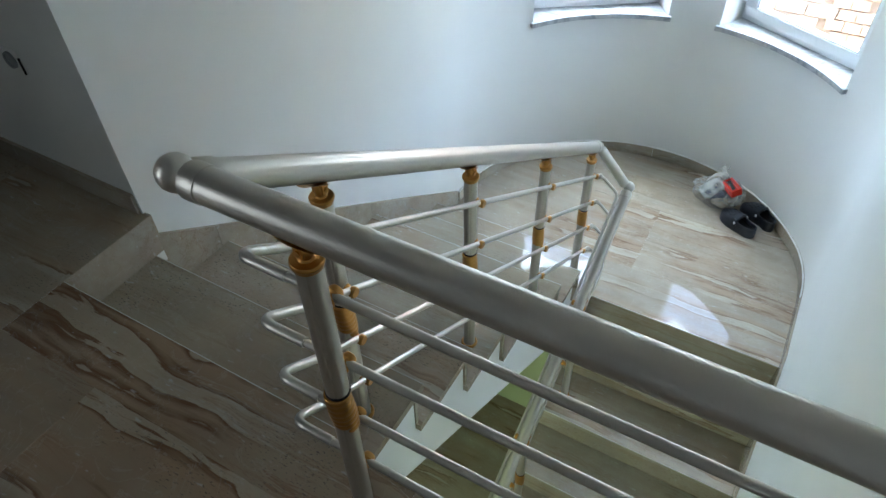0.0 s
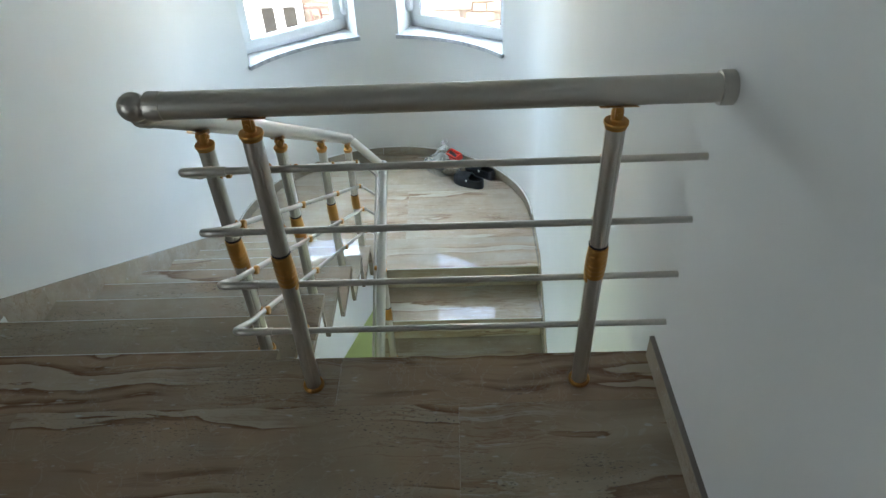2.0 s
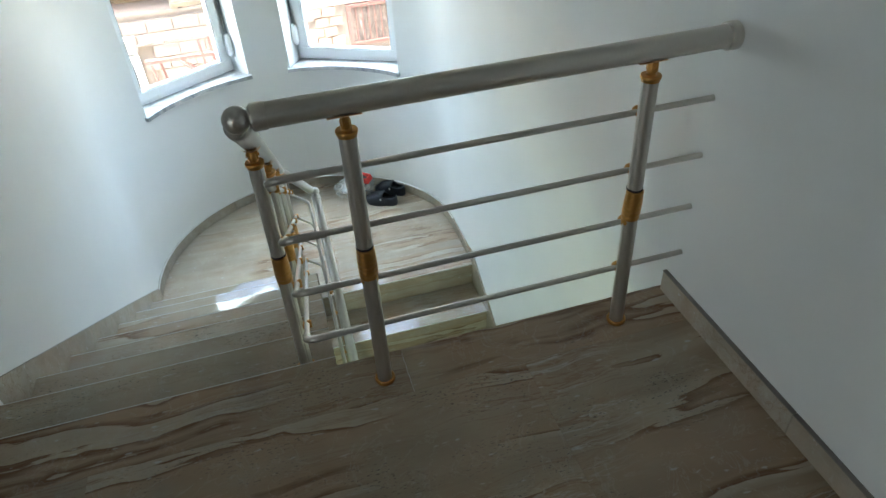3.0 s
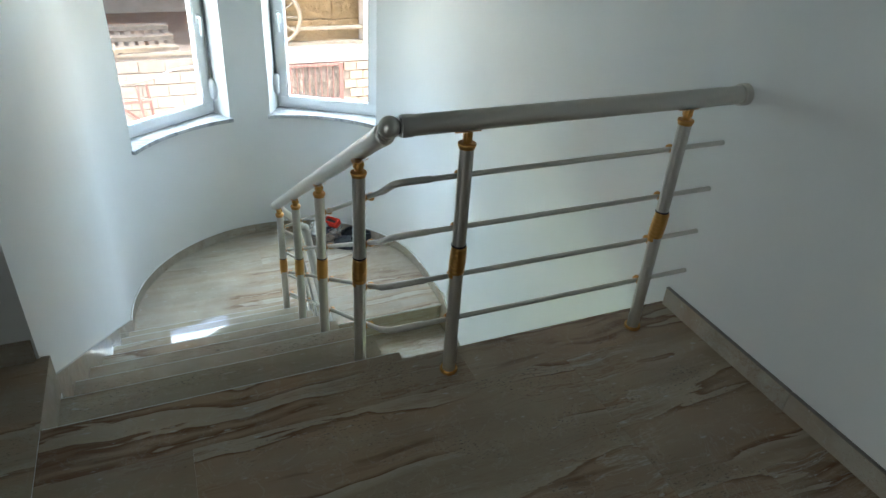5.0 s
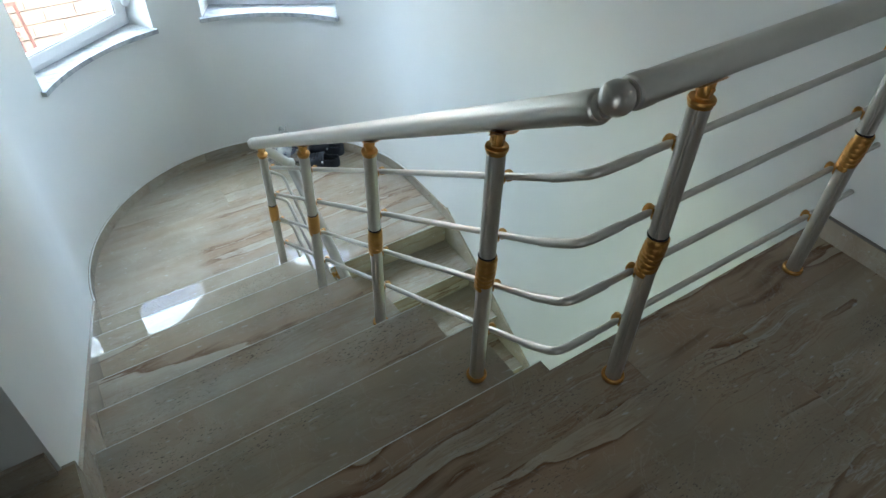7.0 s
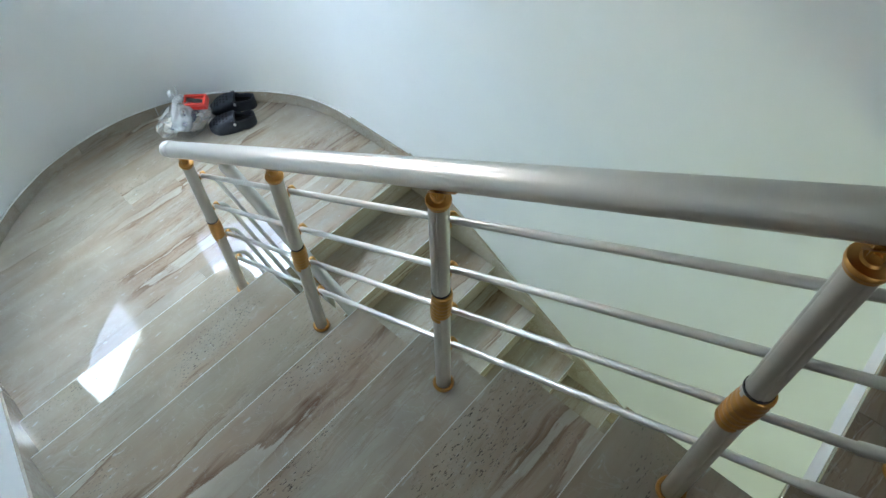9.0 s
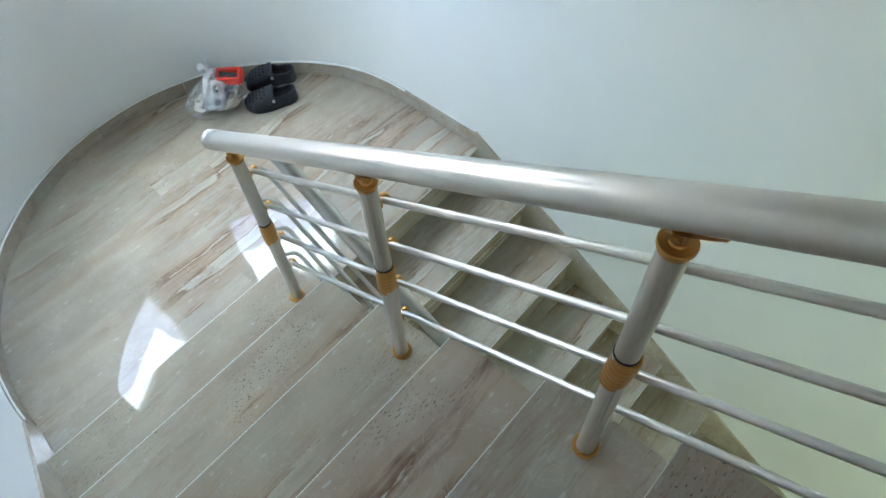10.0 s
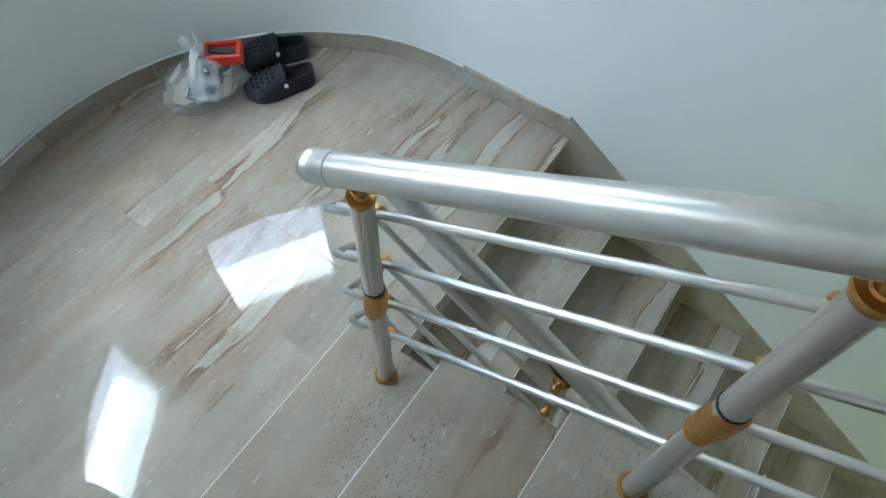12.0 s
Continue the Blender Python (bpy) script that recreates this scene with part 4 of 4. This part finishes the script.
def build_barn():
    barn = thing("barn", "old block and stone barn with an open hay loft", "barn")
    bm = bmesh.new()
    box(bm, -6.0, YB + 0.012, GROUND_Z, 7.0, YB + 0.30, LEDGE - 0.02)
    part("wall", bm, MORTAR, barn, "mortared wall")
    bm = bmesh.new()
    box(bm, -6.0, YB - 0.02, LEDGE - 0.03, 0.62, YB + 0.34, LEDGE + 0.02, 0.008)
    part("wall_top", bm, MORTAR, barn, "rough mortar wall top")
    bm = bmesh.new()
    box(bm, 0.70, YB - 0.03, LEDGE - 0.27, 7.0, YB + 0.34, LEDGE + 0.01, 0.01)
    part("lintel_band", bm, LIME, barn, "limewashed concrete band")
    bm = bmesh.new()
    box(bm, 2.66, YB - 0.02, LEDGE + 0.012, 3.00, YB + 0.30, 0.4, 0.01)
    part("pillar", bm, LIME, barn, "limewashed pillar of the loft")
    bm = bmesh.new()
    box(bm, 0.64, YB - 0.02, LEDGE - 0.3, 0.98, YB + 0.30, 0.4, 0.01)
    part("pillar", bm, LIME, barn, "limewashed pillar of the loft")
    bm = bmesh.new()
    box(bm, -6.0, YB + 3.2, GROUND_Z, 7.0, YB + 3.3, 0.5)
    part("back_wall", bm, SHADE, barn, "back wall added to close the loft, toned for its dim interior")
    bm = bmesh.new()
    box(bm, -6.0, YB + 0.31, LEDGE - 0.12, 7.0, YB + 3.19, LEDGE - 0.06)
    part("loft_floor", bm, TIMBER, barn)
    bm = bmesh.new()
    side_slab(bm, [(YB - 0.45, 0.38), (YB + 3.6, 1.35), (YB + 3.6, 1.45), (YB - 0.45, 0.48)], -6.2, 7.2)
    part("roof", bm, ROOF, barn, "clay tile roof")
    for z in (-1.36, -1.62, -0.80):
        bm = bmesh.new()
        box(bm, 0.99, YB + 0.02, z - 0.03, 2.655, YB + 0.06, z + 0.03, 0.006)
        part("rail_board", bm, TIMBER, barn, "grey timber rail")
    bm = bmesh.new()
    box(bm, 1.27, YB + 0.065, LEDGE + 0.01, 1.35, YB + 0.13, 0.35, 0.006)
    part("loft_post", bm, TIMBER, barn, "grey timber post")
    # barred opening with a red steel frame and torn film behind
    frame_bars = [(1.30, -2.64, 1.36, -1.95), (2.20, -2.64, 2.27, -1.95), (1.361, -2.0, 2.199, -1.95), (1.361, -2.64, 2.199, -2.59)]
    for x0, z0, x1, z1 in frame_bars:
        bm = bmesh.new()
        box(bm, x0, YB - 0.05, z0, x1, YB + 0.005, z1, 0.004)
        part("grille_frame", bm, RUST, barn, "red oxide steel frame")
    for i in range(7):
        bm = bmesh.new()
        x = 1.45 + 0.107 * i
        tube(bm, [(x, YB - 0.03, -2.60), (x, YB - 0.03, -1.99)], 0.011, 8)
        part("grille_bar", bm, RUST, barn, "red oxide steel bar", True)
    bm = bmesh.new()
    bmesh.ops.create_grid(bm, x_segments=30, y_segments=22, size=0.5)
    for v in bm.verts:
        x, z = 1.78 + v.co.x * 0.86, -2.295 + v.co.y * 0.62
        v.co = Vector((x, YB - 0.012 + 0.010 * noise.noise(Vector((x * 9, z * 6, 0))), z))
    part("torn_film", bm, FILM, barn, "crumpled plastic film", True)
    # white double door further along
    bm = bmesh.new()
    box(bm, -3.10, YB - 0.03, GROUND_Z, -2.10, YB + 0.008, -2.27, 0.004)
    part("white_door", bm, PVC, barn, "white door with two dark panes")
    for x in (-2.80, -2.43):
        bm = bmesh.new()
        box(bm, x, YB - 0.036, -2.90, x + 0.21, YB - 0.031, -2.40, 0.002)
        part("door_pane", bm, BLACK, barn, "dark door pane")
    bm = bmesh.new()
    box(bm, -4.2, YB - 0.30, -2.16, -2.06, YB + 0.01, -1.96, 0.01)
    part("canopy", bm, LIME, barn, "white slab over the door")
    # blocks
    rnd = random.Random(4)
    protos = []
    for mat, w, h in ((BLOCK, 0.384, 0.184), (BRICK, 0.218, 0.148)):
        bm = bmesh.new()
        box(bm, -w / 2, -0.03, -h / 2, w / 2, 0.03, h / 2)
        for v in bm.verts:
            v.co += Vector((rnd.uniform(-0.006, 0.006), rnd.uniform(-0.002, 0.002), rnd.uniform(-0.005, 0.005)))
        protos.append(mesh_of("block", bm, mat))
    for r in range(7):
        z = LEDGE - 0.19 - r * 0.2
        for c in range(9):
            x = -2.45 + c * 0.4 + (0.2 if r % 2 else 0.0)
            if x - 0.2 < -2.08 and z < -2.1 or x > 0.62:
                continue
            piece("block", protos[0], barn, Matrix.Translation((x, YB + rnd.uniform(-0.006, 0.004), z)) @ Matrix.Rotation(rnd.uniform(-0.012, 0.012), 4, "Y"))
    for r in range(8):
        z = LEDGE - 0.36 - r * 0.165
        for c in range(14):
            x = 0.76 + c * 0.235 + (0.11 if r % 2 else 0.0)
            if 1.17 < x < 2.40 and z > -2.74 or x > 3.6:
                continue
            piece("stone", protos[1], barn, Matrix.Translation((x, YB + rnd.uniform(-0.012, 0.006), z)) @ Matrix.Rotation(rnd.uniform(-0.05, 0.05), 4, "Y"))


def build_bale(x, y, z, w, d, h, turn, seed):
    m = Matrix.Translation((x, y, z)) @ Matrix.Rotation(radians(turn), 4, "Z")
    bale = thing("hay_bale", "loose golden hay bale stacked in the loft", "hay bale", "hay bales in the loft", m=m)
    bm = bmesh.new()
    box(bm, -w / 2, -d / 2, 0, w / 2, d / 2, h, 0.03)
    bmesh.ops.subdivide_edges(bm, edges=bm.edges, cuts=5, use_grid_fill=True)
    for v in bm.verts:
        v.co += 0.035 * noise.noise_vector(v.co * 7 + Vector((seed, 0, 0)))
        v.co.z = max(0.0, v.co.z)
    part("bale_body", bm, STRAW, bale, shade=True)
    rnd = random.Random(seed)
    bm = bmesh.new()
    for i in range(1100):
        p = Vector((rnd.uniform(-w / 2, w / 2), -d / 2 - rnd.uniform(-0.02, 0.04), rnd.uniform(0.02, h)))
        q = Vector((rnd.gauss(0, 0.6), rnd.gauss(0, 0.3), rnd.gauss(-0.4, 0.7))).normalized() * rnd.uniform(0.04, 0.11)
        o = q.orthogonal().normalized() * 0.0045
        bm.faces.new([bm.verts.new(p - o), bm.verts.new(p + o), bm.verts.new(p + q)])
    part("straws", bm, STRAW, bale, "loose straws")["kind"] = "stuff"


def build_pallet(x, y, z):
    m = Matrix.Translation((x, y, z)) @ Euler((radians(14), radians(2), radians(9))).to_matrix().to_4x4()
    pal = thing("pallet", "weathered wooden pallet lying on the barn wall", "pallet", m=m)
    for i in range(7):
        bm = bmesh.new()
        box(bm, -0.48 + i * 0.15, -0.40, 0.0, -0.39 + i * 0.15, 0.40, 0.022, 0.003)
        part("slat", bm, TIMBER, pal)
    for yy in (-0.36, 0.0, 0.36):
        bm = bmesh.new()
        box(bm, -0.50, yy - 0.045, 0.0225, 0.52, yy + 0.045, 0.095, 0.004)
        part("bearer", bm, TIMBER, pal)


def build_trestle():
    tr = thing("steel_trestle", "rusty red steel trestle standing by the block wall", "trestle", m=Matrix.Translation((-1.45, YB - 0.30, GROUND_Z)))
    top = 1.0
    bm = bmesh.new()
    box(bm, -0.55, -0.025, top, 0.52, 0.025, top + 0.055, 0.006)
    part("top_beam", bm, RUST, tr, "red steel beam")
    for x, y, h in ((0.36, -0.12, 1.30), (0.50, 0.12, 1.28), (-0.42, -0.12, top), (-0.30, 0.12, top)):
        bm = bmesh.new()
        tube(bm, [(x + 0.05, y * 1.2, 0.0), (x - 0.03, y * 0.25 + (0.045 if y > 0 else -0.045), h)], 0.02, 10)
        part("leg", bm, RUST, tr, shade=True)
    for y in (-0.07, 0.07):
        bm = bmesh.new()
        tube(bm, [(0.42, y, 0.58), (-0.02, y, top + 0.01)], 0.018, 8)
        part("brace", bm, RUST, tr, shade=True)


def build_wheel():
    m = Matrix.Translation((1.13, YB - 0.06, LEDGE + 0.51)) @ Matrix.Rotation(radians(90), 4, "X")
    wh = thing("cart_wheel", "old wooden cart wheel leaning on the loft pillar", "wheel", m=m)
    bm = bmesh.new()
    ring = [(0.42 * math.cos(2 * math.pi * i / 32), 0.42 * math.sin(2 * math.pi * i / 32), 0) for i in range(33)]
    tube(bm, ring, 0.032, 8)
    part("rim", bm, TIMBER, wh, shade=True)
    for i in range(10):
        a = 2 * math.pi * i / 10
        bm = bmesh.new()
        tube(bm, [(0.05 * math.cos(a), 0.05 * math.sin(a), 0), (0.41 * math.cos(a), 0.41 * math.sin(a), 0)], 0.016, 8)
        part("spoke", bm, TIMBER, wh, shade=True)
    bm = bmesh.new()
    lathe(bm, [(0.0, -0.06), (0.05, -0.06), (0.07, 0.0), (0.05, 0.06), (0.0, 0.06)], 16)
    part("hub", bm, TIMBER, wh, shade=True)


def build_cable():
    bm = bmesh.new()
    pts = []
    for i in range(25):
        u = i / 24
        pts.append((-3.6 + 4.0 * u, YB - 0.06, -1.92 - 0.20 * math.sin(math.pi * min(1, u * 1.3)) + 0.04 * math.sin(u * 17)))
    tube(bm, pts, 0.006, 6)
    tagged(part("cable", bm, PVC, None, shade=True), "white cable hung along the barn wall", "cable")


build_yard()
build_barn()
k = 0
for x, y, z, w, h in ((1.72, 0.45, 0.0, 0.78, 0.42), (2.45, 0.50, 0.0, 0.66, 0.40), (1.80, 0.52, 0.42, 0.80, 0.42), (2.55, 0.55, 0.41, 0.70, 0.42), (2.1, 0.58, 0.85, 0.85, 0.42), (1.05, 1.2, 0.0, 0.7, 0.45),
                      (-1.95, 1.1, 0.0, 0.85, 0.45), (-2.6, 1.2, 0.0, 0.8, 0.42), (-2.2, 1.2, 0.45, 0.8, 0.4)):
    k += 1
    build_bale(x, YB + y + 0.1, LEDGE - 0.06 + z, w, 0.45, h, (k * 37) % 11 - 5, k)
build_pallet(-0.98, YB + 0.42, LEDGE + 0.10)
build_trestle()
build_wheel()
build_cable()

# ---- tiles ----
def tile_slab(parent, name, outline, z, thick=0.011, mat=None, lean=(0.0, 0.0)):
    """One tile, with its own origin in the middle."""
    cx, cy = sum(p[0] for p in outline) / len(outline), sum(p[1] for p in outline) / len(outline)
    bm = bmesh.new()
    prism(bm, [(x - cx, y - cy) for x, y in outline], -thick, 0.0, 0.0005)
    return piece(name, mesh_of(name, bm, mat or MARBLE), parent, Matrix.Translation((cx, cy, z)) @ Euler((*lean, 0.0)).to_matrix().to_4x4())


def rect(x0, x1, y0, y1, gap=0.00015):
    return [(x0 + gap, y0 + gap), (x1 - gap, y0 + gap), (x1 - gap, y1 - gap), (x0 + gap, y1 - gap)]


def build_stair_tiles():
    for k in range(1, 8):
        # a tread reaches under the riser above it and over the riser below
        xl = left_x(nose(k)) + 0.001
        tile_slab(STAIRS, "tread", [(left_x(nose(k - 1)) + 0.001, nose(k - 1) - 0.03), (X_MID, nose(k - 1) - 0.03), (X_MID, nose(k)), (xl, nose(k))], level(k), 0.028, VEINED if k in (2, 3, 4) else CALM)
    for k in range(0, 8):
        bm = bmesh.new()
        zb, zt = level(k + 1) + 0.0005, level(k) - 0.0285
        if k == 7:
            zb = HALF
        x0 = left_x(nose(k)) + 0.012
        box(bm, -0.53, -0.006, -(zt - zb) / 2, 0.53, 0.006, (zt - zb) / 2)
        m = Matrix.Translation(((x0 + X_MID) / 2 - 0.004, nose(k) - 0.024, (zb + zt) / 2))
        piece("riser", mesh_of("riser", bm, MARBLE), STAIRS, m)
    for j in range(1, 8):
        tile_slab(LOW_STAIRS, "tread", [(X_MID + 0.004, low_nose(j)), (X_R - 0.001, low_nose(j)), (X_R - 0.001, low_nose(j - 1) + 0.03), (X_MID + 0.004, low_nose(j - 1) + 0.03)], low_level(j), 0.028)
    for j in range(0, 8):
        bm = bmesh.new()
        zb, zt = low_level(j + 1) + 0.0005, low_level(j) - 0.0285
        w = (X_R - X_MID) / 2 - 0.006
        box(bm, -w, -0.006, -(zt - zb) / 2, w, 0.006, (zt - zb) / 2)
        piece("riser", mesh_of("riser", bm, MARBLE), LOW_STAIRS, Matrix.Translation(((X_R + X_MID) / 2, low_nose(j) + 0.024, (zb + zt) / 2)))


def build_edges():
    def strip(parent, x0, x1, y, z, way):
        bm = bmesh.new()
        box(bm, x0, min(y, y - way * 0.0021), z - 0.006, x1, max(y, y - way * 0.0021) + 0.0003 * (way > 0), z + 0.0005)
        piece("edge_strip", mesh_of("edge_strip", bm, EDGE_PALE), parent)

    strip(LANDING, -1.186, X_MID, EDGE + 0.0004, 0.0, 1)
    for k in range(1, 8):
        strip(STAIRS, left_x(nose(k)) + 0.013, X_MID, nose(k) + 0.0004, level(k), 1)
    strip(HALF_FLOOR, X_MID + 0.004, X_R - 0.012, LOW_EDGE - 0.0004, HALF, -1)
    for j in range(1, 8):
        strip(LOW_STAIRS, X_MID + 0.004, X_R - 0.013, low_nose(j) - 0.0004, low_level(j), -1)


EDGE_PALE = material("pale_cut_edge", (0.70, 0.69, 0.65), 0.25)


def build_landing_tiles():
    # edge strip, then rows of long tiles that break joint
    tile_slab(LANDING, "tile", [(-1.188, WELL - 0.17), (0.0674, WELL - 0.17), (0.0674, WELL), (X_MID, WELL), (X_MID, EDGE), (-1.188, EDGE)], 0.0, 0.028, BOLD)
    tile_slab(LANDING, "tile", rect(0.068, X_R, WELL - 0.17, WELL), 0.0, 0.028, BOLD)
    y1 = WELL - 0.17
    first = [0.40, -0.50]
    rows = 0
    while y1 > -3.4:
        y0 = max(y1 - 0.60, -3.4)
        x = first[rows % 2] - 3.6
        while x < X_R:
            a, b = max(x, -1.188 if y0 > -2 else -3.0), min(x + 1.2, X_R)
            if b - a > 0.02:
                tile_slab(LANDING, "tile", rect(a, b, y0, y1), 0.0, 0.011, BOLD)
            x += 1.2
        y1 = y0
        rows += 1
    # the floor beside the flight, towards the side room
    y = 0.466
    while y > -2.0:
        for a, b in ((-1.80, -1.19), (-2.41, -1.80), (-3.0, -2.41)):
            tile_slab(LANDING, "tile", rect(a, b, y - 0.61, y), 0.0, 0.011, CALM)
        y -= 0.61
    bm = bmesh.new()
    box(bm, -0.006, -0.165, -0.0775, 0.006, 0.165, 0.0765)
    piece("riser", mesh_of("riser", bm, SKIRT), LANDING, Matrix.Translation((-1.1955, 0.301, -0.0775)))
    bm = bmesh.new()
    box(bm, -1.222, 0.4664, level(1), -1.1895, 0.474, -0.001)
    piece("riser", mesh_of("riser", bm, SKIRT), LANDING)


def build_half_tiles():
    hull = [(X_R, LOW_EDGE), *ease()[:-1], *curve_points(spread(A_END, 180, 5), R), (CX - R, LOW_EDGE)]
    rows = [(3.325, 3.66, 0.45), (3.035, 3.325, -0.215), (2.445, 3.035, 0.043), (LOW_EDGE, 2.445, -0.235)]
    rnd = random.Random(11)
    for y0, y1, joint in rows:
        xs = [-2.4, joint, 2.4] if abs(joint) < 0.4 else [-2.4, joint, joint + 1.2, 3.0]
        for a, b in zip(xs, xs[1:]):
            poly = clip_convex(rect(a, b, y0, y1), hull)
            if not poly:
                continue
            if y0 == LOW_EDGE and a < X_MID:
                poly = clip_convex(poly, [(-3, 2.19), (3, 2.19), (3, 4), (-3, 4)]) if b <= X_MID else poly
            # no tile lies quite level
            tile_slab(HALF_FLOOR, "tile", poly, HALF, lean=(radians(rnd.uniform(-0.12, 0.12)), radians(rnd.uniform(-0.10, 0.10))))


def build_skirting():
    skirt = thing("baseboard", "cream marble skirting tiles along walls and steps", "skirting", kind="structure")
    # curved run on the half landing
    cuts = [A_END, 45, 70, 95, 120, 143, 165, B_END - 0.4]
    for a0, a1 in zip(cuts, cuts[1:]):
        an = spread(a0 + 0.07, a1 - 0.07, 3)
        bm = bmesh.new()
        prism(bm, curve_points(an, R - 0.011) + curve_points(an, R + 0.001)[::-1], HALF, HALF + 0.078)
        piece("skirting_tile", mesh_of("skirting_tile", bm, SKIRT), skirt)
    bm = bmesh.new()
    prism(bm, ease(0.011) + ease(-0.001)[::-1], HALF, HALF + 0.078)
    piece("skirting_tile", mesh_of("skirting_tile", bm, SKIRT), skirt)
    for x0, y0, x1, y1, z in ((X_R - 0.011, LOW_EDGE, X_R + 0.001, Y_END - 0.001, HALF),):
        bm = bmesh.new()
        box(bm, x0, y0, z, x1, y1, z + 0.078)
        piece("skirting_tile", mesh_of("skirting_tile", bm, SKIRT), skirt)
    an = spread(A_END, B_END - 0.4, 3)
    run = ease(0.0085)[:-1] + curve_points(an, R - 0.0085)
    bm = bmesh.new()
    tube(bm, [(x, y, HALF + 0.0785 + 0.0012 * noise.noise(Vector((x * 9, y * 9, 0)))) for x, y in run], [0.0045 + 0.0018 * noise.noise(Vector((x * 14, y * 14, 3))) for x, y in run], 6)
    piece("caulk_bead", mesh_of("caulk_bead", bm, PLASTER), skirt)
    # landing, along the right wall and the side wall
    y = 0.082
    while y > -3.3:
        bm = bmesh.new()
        box(bm, X_R - 0.012, y - 0.597, 0.0, X_R + 0.001, y, 0.075, 0.001)
        piece("skirting_tile", mesh_of("skirting_tile", bm, SKIRT), skirt)
        bm = bmesh.new()
        box(bm, X_R - 0.0135, y - 0.597, 0.0752, X_R + 0.001, y, 0.0785)
        piece("joint", mesh_of("joint", bm, GROUT), skirt)
        y -= 0.6
    for x in (-1.83, -2.44, -3.0):
        bm = bmesh.new()
        box(bm, x, 0.454, 0.0, min(x + 0.607, -1.226), 0.467, 0.078, 0.001)
        piece("skirting_tile", mesh_of("skirting_tile", bm, SKIRT), skirt)
    # sloping runs beside the flights
    for k in range(1, 8):
        ya, yb = nose(k - 1) - 0.03 if k > 1 else 0.467, nose(k)
        yb = min(yb, Y_JOG)
        yb = yb - 0.031 if k < 7 else Y_JOG - 0.01
        top = [level(1) + 0.085 - 0.62 * (yy - nose(1)) for yy in (ya, yb)]
        bm = bmesh.new()
        side_slab(bm, [(ya, level(k)), (yb, level(k) if k < 7 else HALF), (yb, top[1] if k < 7 else HALF + 0.10), (ya, top[0])], -0.006, 0.006)
        ym = (ya + yb) / 2
        for v in bm.verts:
            v.co.x += left_x(v.co.y) - left_x(ym)
        piece("skirting_tile", mesh_of("skirting_tile", bm, SKIRT), skirt, Matrix.Translation((left_x(ym) + 0.0055, 0, 0)))
    for j in range(1, 8):
        ya, yb = low_nose(j), low_nose(j - 1) + 0.018
        top = [low_level(j) + 0.085 + 0.62 * (yy - low_nose(j)) for yy in (ya, yb)]
        bm = bmesh.new()
        side_slab(bm, [(ya, low_level(j)), (yb, low_level(j)), (yb, top[1]), (ya, top[0])], -0.006, 0.006)
        piece("skirting_tile", mesh_of("skirting_tile", bm, SKIRT), skirt, Matrix.Translation((X_R - 0.006 - 0.0012 * (j % 2), 0, 0)))


build_stair_tiles()
build_edges()
build_landing_tiles()
build_half_tiles()
build_skirting()
